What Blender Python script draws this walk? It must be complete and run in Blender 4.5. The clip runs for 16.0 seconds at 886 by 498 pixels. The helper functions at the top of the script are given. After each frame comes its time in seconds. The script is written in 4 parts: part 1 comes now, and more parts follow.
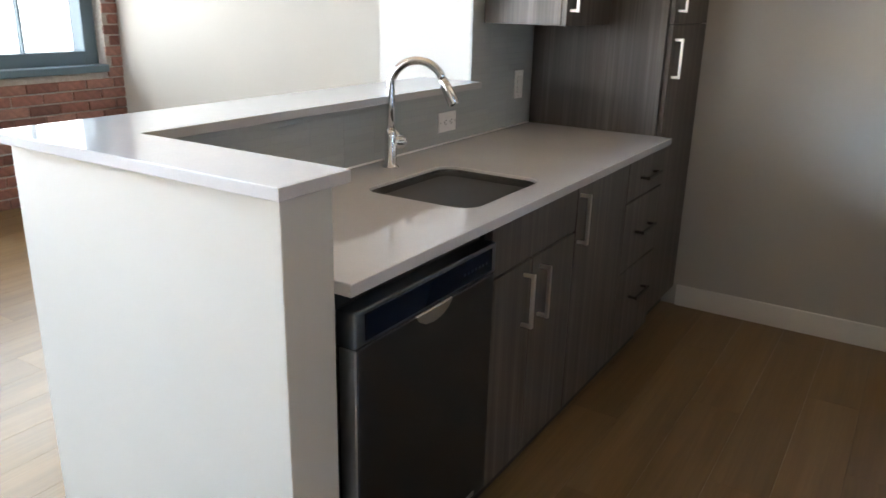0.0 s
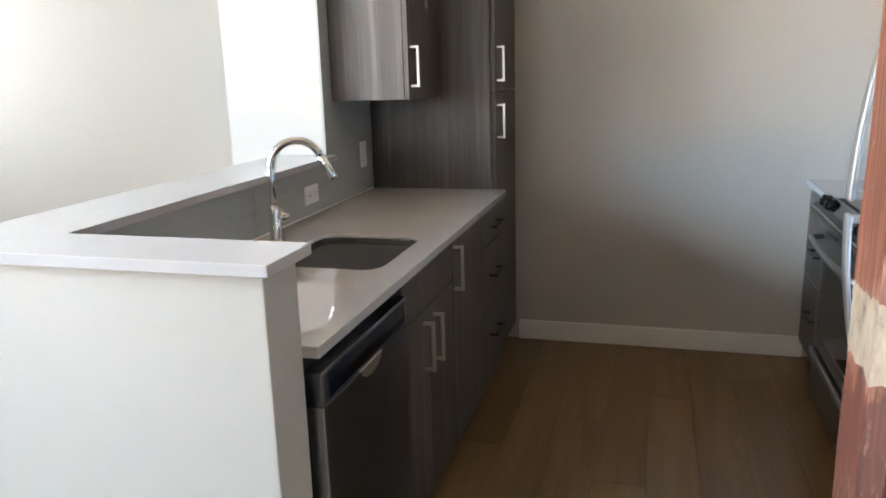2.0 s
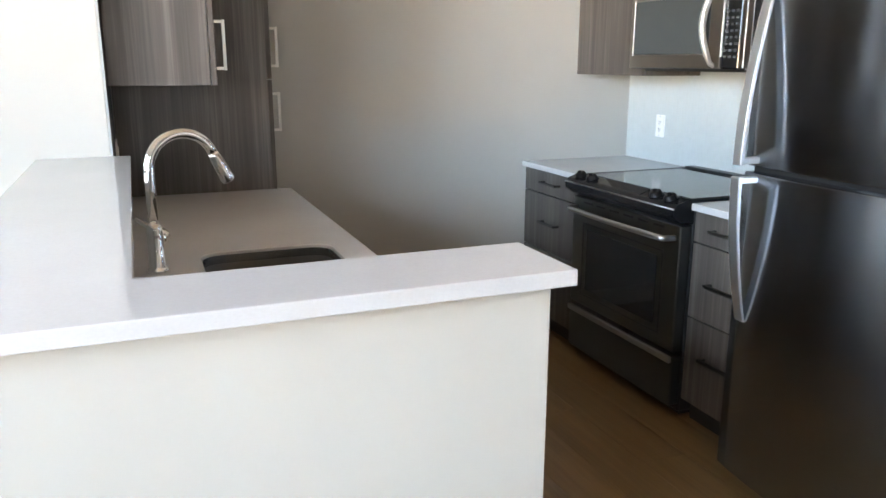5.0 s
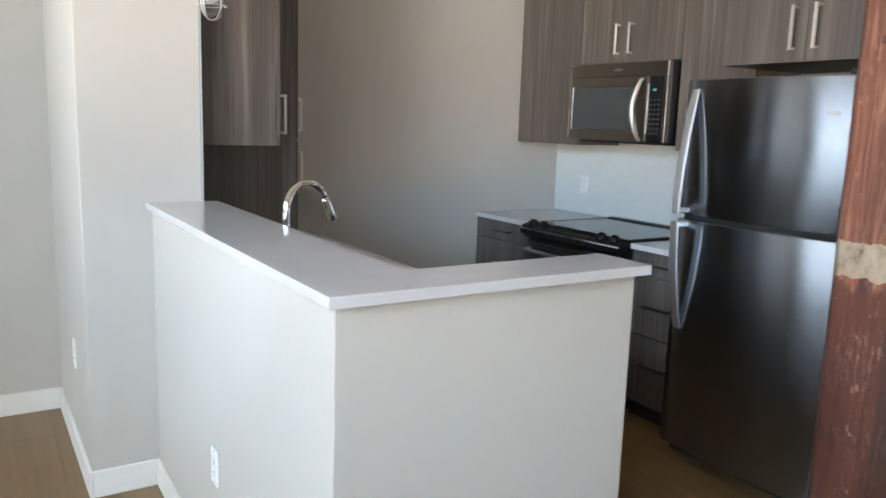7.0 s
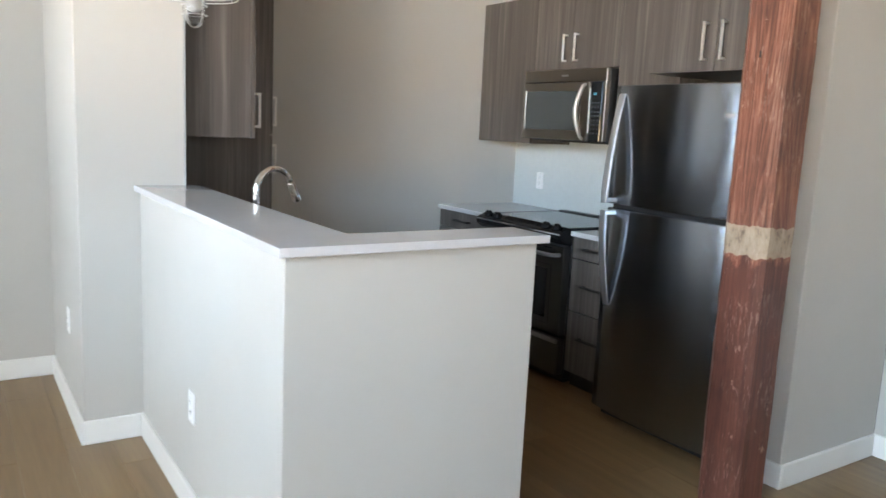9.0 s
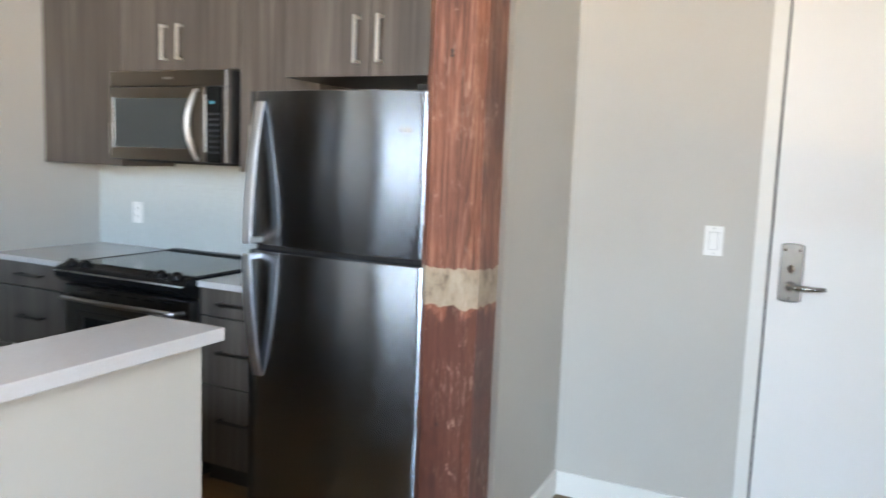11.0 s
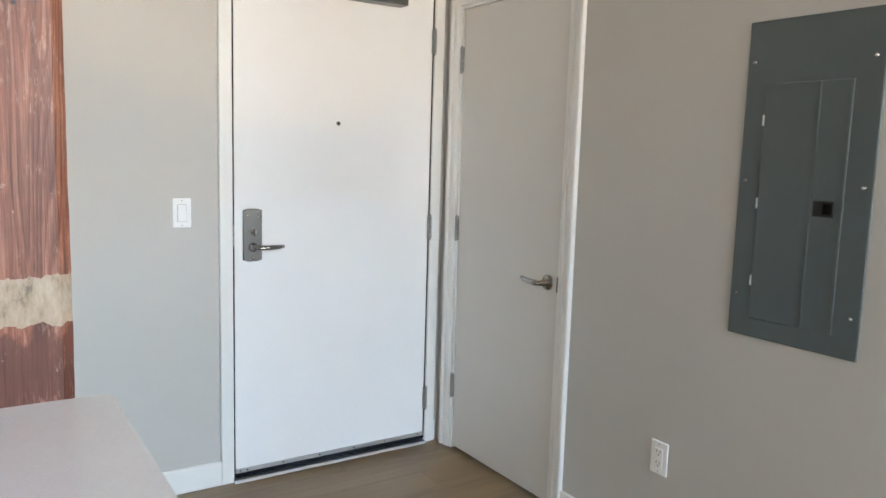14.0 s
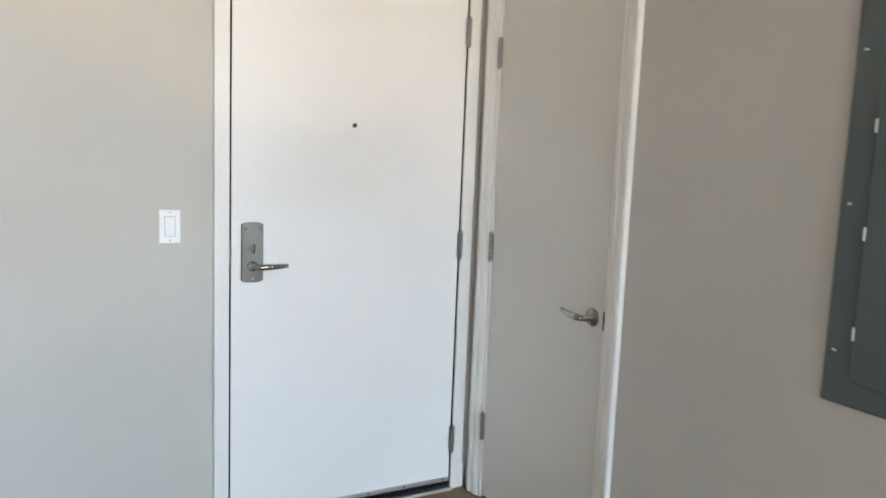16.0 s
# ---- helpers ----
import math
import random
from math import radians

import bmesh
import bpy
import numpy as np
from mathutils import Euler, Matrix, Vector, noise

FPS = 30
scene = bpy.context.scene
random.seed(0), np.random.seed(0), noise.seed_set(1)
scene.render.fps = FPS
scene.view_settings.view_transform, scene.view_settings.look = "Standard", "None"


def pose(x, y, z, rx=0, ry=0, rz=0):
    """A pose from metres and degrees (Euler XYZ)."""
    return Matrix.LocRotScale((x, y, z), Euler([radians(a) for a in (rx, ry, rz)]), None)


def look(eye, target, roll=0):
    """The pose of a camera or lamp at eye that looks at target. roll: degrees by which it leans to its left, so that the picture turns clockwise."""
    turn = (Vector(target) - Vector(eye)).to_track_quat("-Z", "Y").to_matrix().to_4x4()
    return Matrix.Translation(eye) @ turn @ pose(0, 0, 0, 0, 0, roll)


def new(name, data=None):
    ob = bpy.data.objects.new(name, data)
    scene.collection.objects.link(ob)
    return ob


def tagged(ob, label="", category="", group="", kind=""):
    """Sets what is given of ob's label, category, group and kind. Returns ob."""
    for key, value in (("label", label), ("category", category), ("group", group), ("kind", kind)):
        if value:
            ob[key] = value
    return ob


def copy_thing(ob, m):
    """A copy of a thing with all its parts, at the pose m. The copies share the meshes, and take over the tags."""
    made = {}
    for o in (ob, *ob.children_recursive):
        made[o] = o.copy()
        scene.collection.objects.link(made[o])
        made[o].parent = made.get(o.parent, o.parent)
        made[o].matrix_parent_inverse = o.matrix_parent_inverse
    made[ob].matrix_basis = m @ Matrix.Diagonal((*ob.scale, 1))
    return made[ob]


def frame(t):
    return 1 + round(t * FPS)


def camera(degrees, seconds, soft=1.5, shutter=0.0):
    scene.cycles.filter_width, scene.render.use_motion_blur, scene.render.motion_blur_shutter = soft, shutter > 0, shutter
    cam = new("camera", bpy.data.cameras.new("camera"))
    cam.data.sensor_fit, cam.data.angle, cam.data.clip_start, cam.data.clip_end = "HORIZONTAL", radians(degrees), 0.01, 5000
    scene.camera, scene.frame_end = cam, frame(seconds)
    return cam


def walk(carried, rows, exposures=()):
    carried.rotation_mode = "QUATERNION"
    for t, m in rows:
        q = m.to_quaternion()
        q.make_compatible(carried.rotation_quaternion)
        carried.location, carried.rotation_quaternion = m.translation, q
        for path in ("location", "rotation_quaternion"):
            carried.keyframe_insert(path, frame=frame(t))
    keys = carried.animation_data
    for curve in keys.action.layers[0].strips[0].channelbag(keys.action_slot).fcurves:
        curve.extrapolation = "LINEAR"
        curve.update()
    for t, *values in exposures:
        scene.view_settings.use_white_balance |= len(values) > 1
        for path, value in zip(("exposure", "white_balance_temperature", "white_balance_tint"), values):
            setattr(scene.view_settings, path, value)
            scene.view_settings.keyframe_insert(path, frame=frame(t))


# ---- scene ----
cam = camera(60.7, 16.0, shutter=0.35)
PATH = [
    (0, (-0.017, 0.086, 1.384), (-1.025, 1.696, 0.758), 1.4),
    (0.5, (-0.169, 0.083, 1.383), (-1.012, 1.793, 0.778), 0.1),
    (1, (-0.297, -0.038, 1.367), (-0.969, 1.775, 0.856), -2.3),
    (1.5, (-0.306, -0.143, 1.394), (-0.919, 1.694, 0.892), -2.4),
    (2, (-0.204, -0.218, 1.424), (-0.736, 1.653, 0.958), -1.6),
    (2.5, (-0.256, -0.196, 1.436), (-0.672, 1.733, 1.108), -0.7),
    (3, (-0.496, -0.13, 1.441), (-0.754, 1.841, 1.22), 0.3),
    (3.5, (-0.7, -0.029, 1.416), (-0.769, 1.958, 1.203), 1.4),
    (4, (-0.956, 0.051, 1.425), (-0.689, 2.017, 1.172), 0.9),
    (4.5, (-1.225, 0.082, 1.397), (-0.663, 1.947, 0.944), -1.1),
    (4.7, (-1.293, 0.07, 1.377), (-0.659, 1.903, 0.89), -0.6),
    (6.8, (-2.18, -0.197, 1.415), (-1.126, 1.466, 1.065), 1.3),
    (7, (-2.231, -0.318, 1.418), (-1.176, 1.348, 1.09), 1.9),
    (7.5, (-2.346, -0.529, 1.414), (-1.233, 1.106, 1.117), 2.1),
    (8, (-2.44, -0.718, 1.403), (-1.381, 0.95, 1.092), 2.5),
    (8.2, (-2.434, -0.811, 1.399), (-1.441, 0.893, 1.069), 2.8),
    (10.3, (-2.026, -0.385, 1.401), (-0.574, 0.966, 1.146), 3.0),
    (10.5, (-1.978, -0.294, 1.398), (-0.457, 0.983, 1.155), 3.1),
    (11, (-1.862, 0.017, 1.405), (-0.072, 0.877, 1.172), 2.2),
    (11.5, (-1.803, 0.278, 1.379), (0.146, 0.657, 1.135), 1.5),
    (12, (-1.766, 0.495, 1.414), (0.218, 0.436, 1.164), 0.7),
    (12.5, (-1.801, 0.733, 1.38), (0.107, 0.212, 1.082), 0.4),
    (13, (-1.809, 0.86, 1.388), (0.004, 0.078, 1.069), 2.1),
    (13.5, (-1.787, 0.967, 1.412), (-0.052, 0.007, 1.152), 2.2),
    (14, (-1.826, 1.08, 1.406), (-0.166, -0.004, 1.15), 1.7),
    (14.5, (-1.858, 1.172, 1.413), (-0.253, 0.01, 1.14), 1.2),
    (15, (-1.838, 1.138, 1.417), (-0.25, -0.047, 1.142), 0.9),
    (15.5, (-1.752, 0.964, 1.407), (-0.091, -0.121, 1.156), 1.7),
    (16, (-1.505, 0.729, 1.428), (0.24, -0.215, 1.172), 2.3),
]
EXPOSURE = [(0.0, -0.72), (2.0, -0.76), (3.5, -0.70), (4.5, -0.63), (7.0, -1.40), (8.0, -1.39), (10.5, -1.12), (11.5, -1.28), (12.5, -1.3), (14.5, -1.25), (16.0, -1.28)]
walk(cam, [(t, look(eye, target, roll)) for t, eye, target, roll in PATH], EXPOSURE)

# ---------------------------------------------------------------- light
world = bpy.data.worlds.new("sky")
scene.world = world
world.use_nodes = True
wn = world.node_tree
sky = wn.nodes.new("ShaderNodeTexSky")
sky.sky_type, sky.sun_disc = "NISHITA", False
sky.sun_elevation, sky.sun_rotation = radians(40), radians(120)
wn.links.new(sky.outputs[0], wn.nodes["Background"].inputs[0])
wn.nodes["Background"].inputs[1].default_value = 0.12


def window_lamp(name, place, yaw, tilt, wide, high, watts, colour, fan):
    """Daylight that comes in through a window; yaw: degrees from +x towards +y; tilt: degrees below the horizontal; fan: the spread."""
    data = bpy.data.lights.new(name, "AREA")
    data.shape, data.size, data.size_y, data.energy, data.color = "RECTANGLE", wide, high, watts, colour
    data.spread = radians(fan)
    ob = new(name, data)
    a, b = radians(tilt), radians(yaw)
    ob.matrix_world = look(place, Vector(place) + Vector((math.cos(b) * math.cos(a), math.sin(b) * math.cos(a), -math.sin(a))))
    return ob


X_WEST, Y_SOUTH = -5.0, -6.2
SKY_BLUE, GROUND_WARM = (0.545, 0.76, 1.0), (1.0, 0.76, 0.48)
WINDOWS = [(1.66, 3.48), (-1.15, 0.67), (-3.40, -1.58)]
# unseen windows, assumed in the south wall for a little light from there
ASSUMED_SOUTH_WINDOWS = [(-4.60, -3.25), (-2.95, -1.60)]
SILL, HEAD = 0.86, 2.96
# stand-in lamps: each window's skylight falls and its light off the sunlit ground rises; yaws are aimed at kitchen,
# entry and north wall, with an added pair in the second window for the entry
# (window, cool power, warm power, yaw, cool tilt, warm tilt, spread)
DAYLIGHT = [(0, 0.07, 0.20, 56, 12, -28, 80), (1, 1.14, 3.0, 32, 11, -18, 52), (1, 0.72, 0.80, 1, 24, -14, 47), (2, 0.42, 2.1, 36, 12, -17, 58), (3, 0.05, 0.12, 90, 22, -30, 110), (4, 0.05, 0.12, 90, 22, -30, 110)]
spots = [(X_WEST - 0.30, (a + b) / 2, b - a - 0.14) for a, b in WINDOWS] + [((a + b) / 2, Y_SOUTH - 0.37, b - a - 0.12) for a, b in ASSUMED_SOUTH_WINDOWS]
for i, cool, warm, yaw, fall, rise, fan in DAYLIGHT:
    x, y, wide = spots[i]
    window_lamp("window_daylight", (x, y, 2.30), yaw, fall, wide, 1.20, 60 * cool, SKY_BLUE, fan)
    window_lamp("window_daylight", (x, y, 1.30), yaw, rise, wide, 0.72, 31 * warm, GROUND_WARM, fan - 6)

# bright hazy sky beyond the windows
haze = bpy.data.materials.new("hazy_sky")
haze.use_nodes = True
glow = haze.node_tree.nodes["Principled BSDF"]
glow.inputs["Base Color"].default_value = (0, 0, 0, 1)
glow.inputs["Emission Color"].default_value = (0.90, 0.96, 1.0, 1)
glow.inputs["Emission Strength"].default_value = 14.0
for spot, turn, wide in (((X_WEST - 4.0, -1.5, 2.5), 90, 22), ((-3.0, Y_SOUTH - 4.0, 2.5), 180, 14)):
    data = bpy.data.meshes.new("backdrop")
    data.from_pydata([(-wide / 2, 0, -4), (wide / 2, 0, -4), (wide / 2, 0, 6), (-wide / 2, 0, 6)], [], [(0, 1, 2, 3)])
    data.materials.append(haze)
    ob = new("backdrop", data)
    ob.matrix_world = pose(*spot, 0, 0, turn)
    tagged(ob, "plain bright hazy sky outside the windows", "sky", kind="structure")

# ---------------------------------------------------------------- materials


class Mat:
    """A node material in the making."""

    def __init__(self, name, rough=0.5, metal=0.0, colour=(0.5, 0.5, 0.5), **more):
        self.m = bpy.data.materials.new(name)
        self.m.use_nodes = True
        self.t = self.m.node_tree
        self.b = self.t.nodes["Principled BSDF"]
        self.b.inputs["Roughness"].default_value = rough
        self.b.inputs["Metallic"].default_value = metal
        self.b.inputs["Base Color"].default_value = (*colour, 1)
        for key, value in more.items():
            self.b.inputs[key].default_value = value
        self.c = None

    def node(self, kind, **values):
        n = self.t.nodes.new(kind)
        for key, value in values.items():
            n.inputs[key].default_value = value
        return n

    def link(self, a, b):
        self.t.links.new(a, b)

    def coords(self, stretch=(1, 1, 1), shift=None):
        if self.c is None:
            self.c = self.t.nodes.new("ShaderNodeTexCoord")
        mp = self.node("ShaderNodeMapping", Scale=stretch)
        self.link(self.c.outputs["Object"], mp.inputs[0])
        if shift:
            self.link(shift, mp.inputs[1])
        return mp.outputs[0]

    def noise(self, scale, stretch=(1, 1, 1), detail=4.0, rough=0.55, shift=None, distort=0.0):
        n = self.node("ShaderNodeTexNoise", Scale=scale, Detail=detail, Roughness=rough, Distortion=distort)
        self.link(self.coords(stretch, shift), n.inputs["Vector"])
        return n.outputs["Fac"]

    def ramp(self, fac, stops):
        n = self.t.nodes.new("ShaderNodeValToRGB")
        el = n.color_ramp.elements
        while len(el) < len(stops):
            el.new(0.5)
        for e, (at, colour) in zip(el, stops):
            e.position, e.color = at, (*colour, 1)
        self.link(fac, n.inputs[0])
        return n.outputs[0]

    def mix(self, a, b, fac, how="MIX"):
        n = self.t.nodes.new("ShaderNodeMix")
        n.data_type, n.blend_type = "RGBA", how
        for slot, value in ((6, a), (7, b), (0, fac)):
            if isinstance(value, (int, float)):
                n.inputs[slot].default_value = value
            elif isinstance(value, tuple):
                n.inputs[slot].default_value = (*value, 1)
            else:
                self.link(value, n.inputs[slot])
        return n.outputs[2]

    def maths(self, how, a, b=0.0):
        n = self.t.nodes.new("ShaderNodeMath")
        n.operation = how
        for slot, value in ((0, a), (1, b)):
            if isinstance(value, (int, float)):
                n.inputs[slot].default_value = value
            else:
                self.link(value, n.inputs[slot])
        return n.outputs[0]

    def spread(self, fac, low, high):
        n = self.node("ShaderNodeMapRange")
        n.inputs[3].default_value, n.inputs[4].default_value = low, high
        self.link(fac, n.inputs[0])
        return n.outputs[0]

    def colour(self, out):
        self.link(out, self.b.inputs["Base Color"])
        return self

    def rough(self, out):
        self.link(out, self.b.inputs["Roughness"])
        return self

    def bump(self, fac, strength=0.1, distance=0.002):
        n = self.node("ShaderNodeBump", Strength=strength, Distance=distance)
        self.link(fac, n.inputs["Height"])
        self.link(n.outputs[0], self.b.inputs["Normal"])
        return self


def paint(name, colour, rough=0.6, grain=0.12, fine=420):
    m = Mat(name, rough)
    big = m.noise(1.3, detail=3)
    d = tuple(c * 0.94 for c in colour)
    m.colour(m.ramp(big, [(0.3, d), (0.7, colour)]))
    m.rough(m.spread(m.noise(9), rough - 0.05, rough + 0.06))
    m.bump(m.noise(fine, detail=2), grain, 0.0006)
    return m.m


WALL = paint("wall_paint", (0.50, 0.482, 0.447), 0.62, 0.2, 300)
# ceiling is out of view: boards are assumed, their tone limits bounced light
m = Mat("assumed_ceiling_boards", 0.7)
grain = m.noise(1.0, (3, 60, 60), 5, 0.6)
m.colour(m.ramp(grain, [(0.3, (0.36, 0.315, 0.265)), (0.7, (0.47, 0.42, 0.36))]))
m.bump(grain, 0.3, 0.002)
CEIL = m.m
TRIM = paint("trim_paint", (0.80, 0.79, 0.76), 0.38, 0.05)
DOOR = paint("door_paint", (0.86, 0.85, 0.84), 0.42, 0.10, 220)
CLOSET = paint("closet_door_paint", (0.65, 0.63, 0.59), 0.45, 0.08, 220)
PLASTIC = paint("white_plastic", (0.86, 0.86, 0.85), 0.35, 0.0)


def mosaic_glass(name, low, high, rough):
    m = Mat(name, rough)
    geo = m.t.nodes.new("ShaderNodeNewGeometry")
    m.colour(m.ramp(geo.outputs["Random Per Island"], [(0.0, low), (1.0, high)]))
    return m.m


TILE = mosaic_glass("mosaic_glass", (0.535, 0.572, 0.567), (0.558, 0.594, 0.588), 0.14)
# the range's tile in a darker copy: the sink wall's shade is in the colour
SHADEDTILE = mosaic_glass("shaded_mosaic_glass", (0.405, 0.430, 0.432), (0.435, 0.458, 0.458), 0.20)
GROUT = paint("grout", (0.545, 0.578, 0.572), 0.8, 0.2)
# backing of the sink tiles, darkened with them for the shade there
SHADEDSPLASH = paint("shaded_splash_panel", (0.42, 0.44, 0.44), 0.20, 0.0, 120)
PANEL = paint("panel_enamel", (0.083, 0.104, 0.107), 0.42, 0.12, 500)
BLUEFRAME = paint("window_frame_paint", (0.10, 0.15, 0.19), 0.5)

m = Mat("laminate", 0.42)
g1 = m.noise(1.0, (38, 38, 0.9), 5, 0.6)
g2 = m.noise(1.0, (150, 150, 2.6), 3, 0.6)
g3 = m.noise(1.0, (9, 9, 0.35), 3)
g = m.maths("ADD", m.maths("MULTIPLY", g1, 0.5), m.maths("ADD", m.maths("MULTIPLY", g2, 0.25), m.maths("MULTIPLY", g3, 0.25)))
m.colour(m.ramp(g, [(0.30, (0.040, 0.033, 0.029)), (0.5, (0.083, 0.070, 0.061)), (0.68, (0.170, 0.147, 0.130))]))
m.rough(m.spread(g2, 0.36, 0.5)).bump(g2, 0.12, 0.0008)
LAMINATE = m.m

m = Mat("cabinet_carcass", 0.5, colour=(0.02, 0.018, 0.017))
CARCASS = m.m

m = Mat("quartz", 0.14)
s1 = m.noise(260, detail=2)
s2 = m.noise(3.0, detail=5)
m.colour(m.mix(m.ramp(s1, [(0.35, (0.540, 0.535, 0.548)), (0.6, (0.560, 0.555, 0.568))]), m.ramp(s2, [(0.35, (0.93, 0.93, 0.93)), (0.7, (1, 1, 1))]), 1.0, "MULTIPLY"))
m.b.inputs["IOR"].default_value = 1.55
m.rough(m.spread(m.noise(5), 0.035, 0.075))
QUARTZ = m.m


def brushed(name, colour, rough, lean=0.25, amount=0.75, lines=(3, 3, 900)):
    m = Mat(name, rough, 1.0, colour, Anisotropic=amount, **{"Anisotropic Rotation": lean})
    tg = m.t.nodes.new("ShaderNodeTangent")
    tg.direction_type, tg.axis = "RADIAL", "Z"
    m.link(tg.outputs[0], m.b.inputs["Tangent"])
    fine = m.noise(1.0, lines, 2)
    smear = m.noise(1.1, (1, 1, 0.6), 2)
    m.rough(m.spread(m.maths("ADD", m.maths("MULTIPLY", fine, 0.12), m.maths("MULTIPLY", smear, 0.88)), rough - 0.03, rough + 0.05))
    return m.m


FASCIA = brushed("fascia_steel", (0.16, 0.175, 0.20), 0.34, 0.25, 0.9)
BRONZE = brushed("bronze_steel", (0.25, 0.225, 0.20), 0.34, 0.25, 0.9)
BRIGHT = Mat("bright_steel", 0.44, 1.0, (0.80, 0.80, 0.79)).m
HANDLE = Mat("handle_steel", 0.36, 1.0, (0.90, 0.91, 0.92)).m
STEEL = brushed("brushed_steel", (0.41, 0.415, 0.42), 0.36, 0.25, 0.9)
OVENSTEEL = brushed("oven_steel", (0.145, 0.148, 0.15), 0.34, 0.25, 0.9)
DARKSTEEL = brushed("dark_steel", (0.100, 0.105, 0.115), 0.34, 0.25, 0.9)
FRIDGE = brushed("dark_brushed_steel", (0.36, 0.41, 0.48), 0.225, 0.25, 1.0)
m = Mat("sink_steel", 0.22, 1.0, (0.37, 0.375, 0.38))
m.rough(m.spread(m.noise(1.0, (260, 260, 8), 2), 0.18, 0.26))
SINK = m.m
NICKEL = Mat("satin_nickel", 0.30, 1.0, (0.33, 0.325, 0.315)).m
PLATE = Mat("lock_steel", 0.33, 1.0, (0.17, 0.17, 0.165)).m
LEVER = Mat("dark_chrome", 0.13, 1.0, (0.36, 0.36, 0.355)).m
# the nickel of the pulls again, darkened by the shade on level bars
SHADEDPULL = Mat("shaded_nickel", 0.4, 1.0, (0.075, 0.072, 0.070)).m
PULL = Mat("pull_nickel", 0.36, 1.0, (0.80, 0.77, 0.72)).m
CHROME = Mat("chrome", 0.07, 1.0, (0.80, 0.80, 0.80)).m
ALU = Mat("aluminium", 0.45, 1.0, (0.55, 0.55, 0.55)).m
GALV = Mat("galvanised_metal", 0.45, 0.7, (0.42, 0.47, 0.49)).m
BLACK = Mat("black_plastic", 0.35, 0.0, (0.012, 0.012, 0.013)).m
RUBBER = Mat("black_rubber", 0.7, 0.0, (0.010, 0.011, 0.014), IOR=1.2).m
GLOSSBLACK = Mat("black_glass", 0.06, 0.0, (0.008, 0.009, 0.010)).m
DARKBLUE = Mat("dishwasher_strip", 0.25, 0.0, (0.004, 0.008, 0.018), IOR=1.18).m
SMOKED = Mat("smoked_glass", 0.10, 0.0, (0.045, 0.051, 0.052)).m
FIELD = Mat("grey_ceramic_glass", 0.12, 0.0, (0.075, 0.080, 0.078)).m
GLOSSPLASTIC = Mat("glossy_black_plastic", 0.20, 0.0, (0.008, 0.008, 0.009), IOR=1.3).m
BARS = Mat("grey_print", 0.5, 0.0, (0.32, 0.325, 0.33)).m
DIMPRINT = Mat("dim_print", 0.5, 0.0, (0.028, 0.031, 0.035)).m
SLOT = Mat("socket_slot", 0.6, 0.0, (0.03, 0.03, 0.03)).m
m = Mat("display_glow", 0.4, 0.0, (0.02, 0.05, 0.06))
m.b.inputs["Emission Color"].default_value = (0.15, 0.75, 1.0, 1)
m.b.inputs["Emission Strength"].default_value = 0.9
DISPLAY = m.m
m = Mat("clear_glass", 0.02, 0.0, (1, 1, 1), **{"Transmission Weight": 1.0, "IOR": 1.45})
GLASS = m.m
m = Mat("window_glass", 0.0, 0.0, (1, 1, 1), **{"Transmission Weight": 1.0, "IOR": 1.02})
PANE = m.m

m = Mat("old_painted_timber", 0.62)
sep = m.t.nodes.new("ShaderNodeSeparateXYZ")
m.link(m.coords(), sep.inputs[0])
ringd = m.noise(1.0, (5.2, 5.2, 0.42), 2, 0.42)
rings = m.maths("FRACT", m.maths("MULTIPLY", ringd, 44.0))
rings = m.ramp(rings, [(0.0, (0.28, 0.28, 0.28)), (0.35, (0.55, 0.55, 0.55)), (0.80, (0.66, 0.66, 0.66)), (1.0, (0.28, 0.28, 0.28))])
fib = m.noise(1.0, (260, 260, 5.0), 5, 0.7)
streak = m.noise(1.0, (60, 60, 1.6), 4, 0.6)
blot = m.noise(4.0, (1, 1, 0.45), 6, 0.62)
planed = m.maths("ADD", m.maths("MULTIPLY", rings, 0.25), m.maths("ADD", m.maths("MULTIPLY", fib, 0.36), m.maths("MULTIPLY", streak, 0.39)))
painted = m.maths("ADD", m.maths("MULTIPLY", fib, 0.45), m.maths("MULTIPLY", streak, 0.55))
upper = m.ramp(planed, [(0.38, (0.072, 0.021, 0.012)), (0.50, (0.205, 0.070, 0.038)), (0.61, (0.370, 0.180, 0.115))])
lower = m.ramp(painted, [(0.36, (0.062, 0.019, 0.012)), (0.5, (0.104, 0.033, 0.020)), (0.66, (0.150, 0.054, 0.035))])
# planed wood above the bare band, old paint below it
worn = m.ramp(m.maths("ADD", sep.outputs[2], m.spread(blot, -0.35, 0.35)), [(0.98, (0, 0, 0)), (1.0, (1, 1, 1))])
base = m.mix(lower, upper, m.maths("MULTIPLY", worn, 0.92))
base = m.mix(base, m.ramp(blot, [(0.34, (0.45, 0.40, 0.38)), (0.50, (0.95, 0.95, 0.95)), (0.68, (1.28, 1.27, 1.28))]), 1.0, "MULTIPLY")
# scuffs and scratches down to pale wood, in clusters
patch = m.ramp(m.noise(5.5, (1, 1, 0.8), 3, 0.6), [(0.50, (0, 0, 0)), (0.64, (1, 1, 1))])
scratch = m.ramp(m.noise(1.0, (130, 130, 22), 5, 0.75), [(0.54, (0, 0, 0)), (0.63, (1, 1, 1))])
chip = m.ramp(m.noise(15.0, (1.3, 1.3, 0.8), 6, 0.75), [(0.63, (0, 0, 0)), (0.67, (1, 1, 1))])
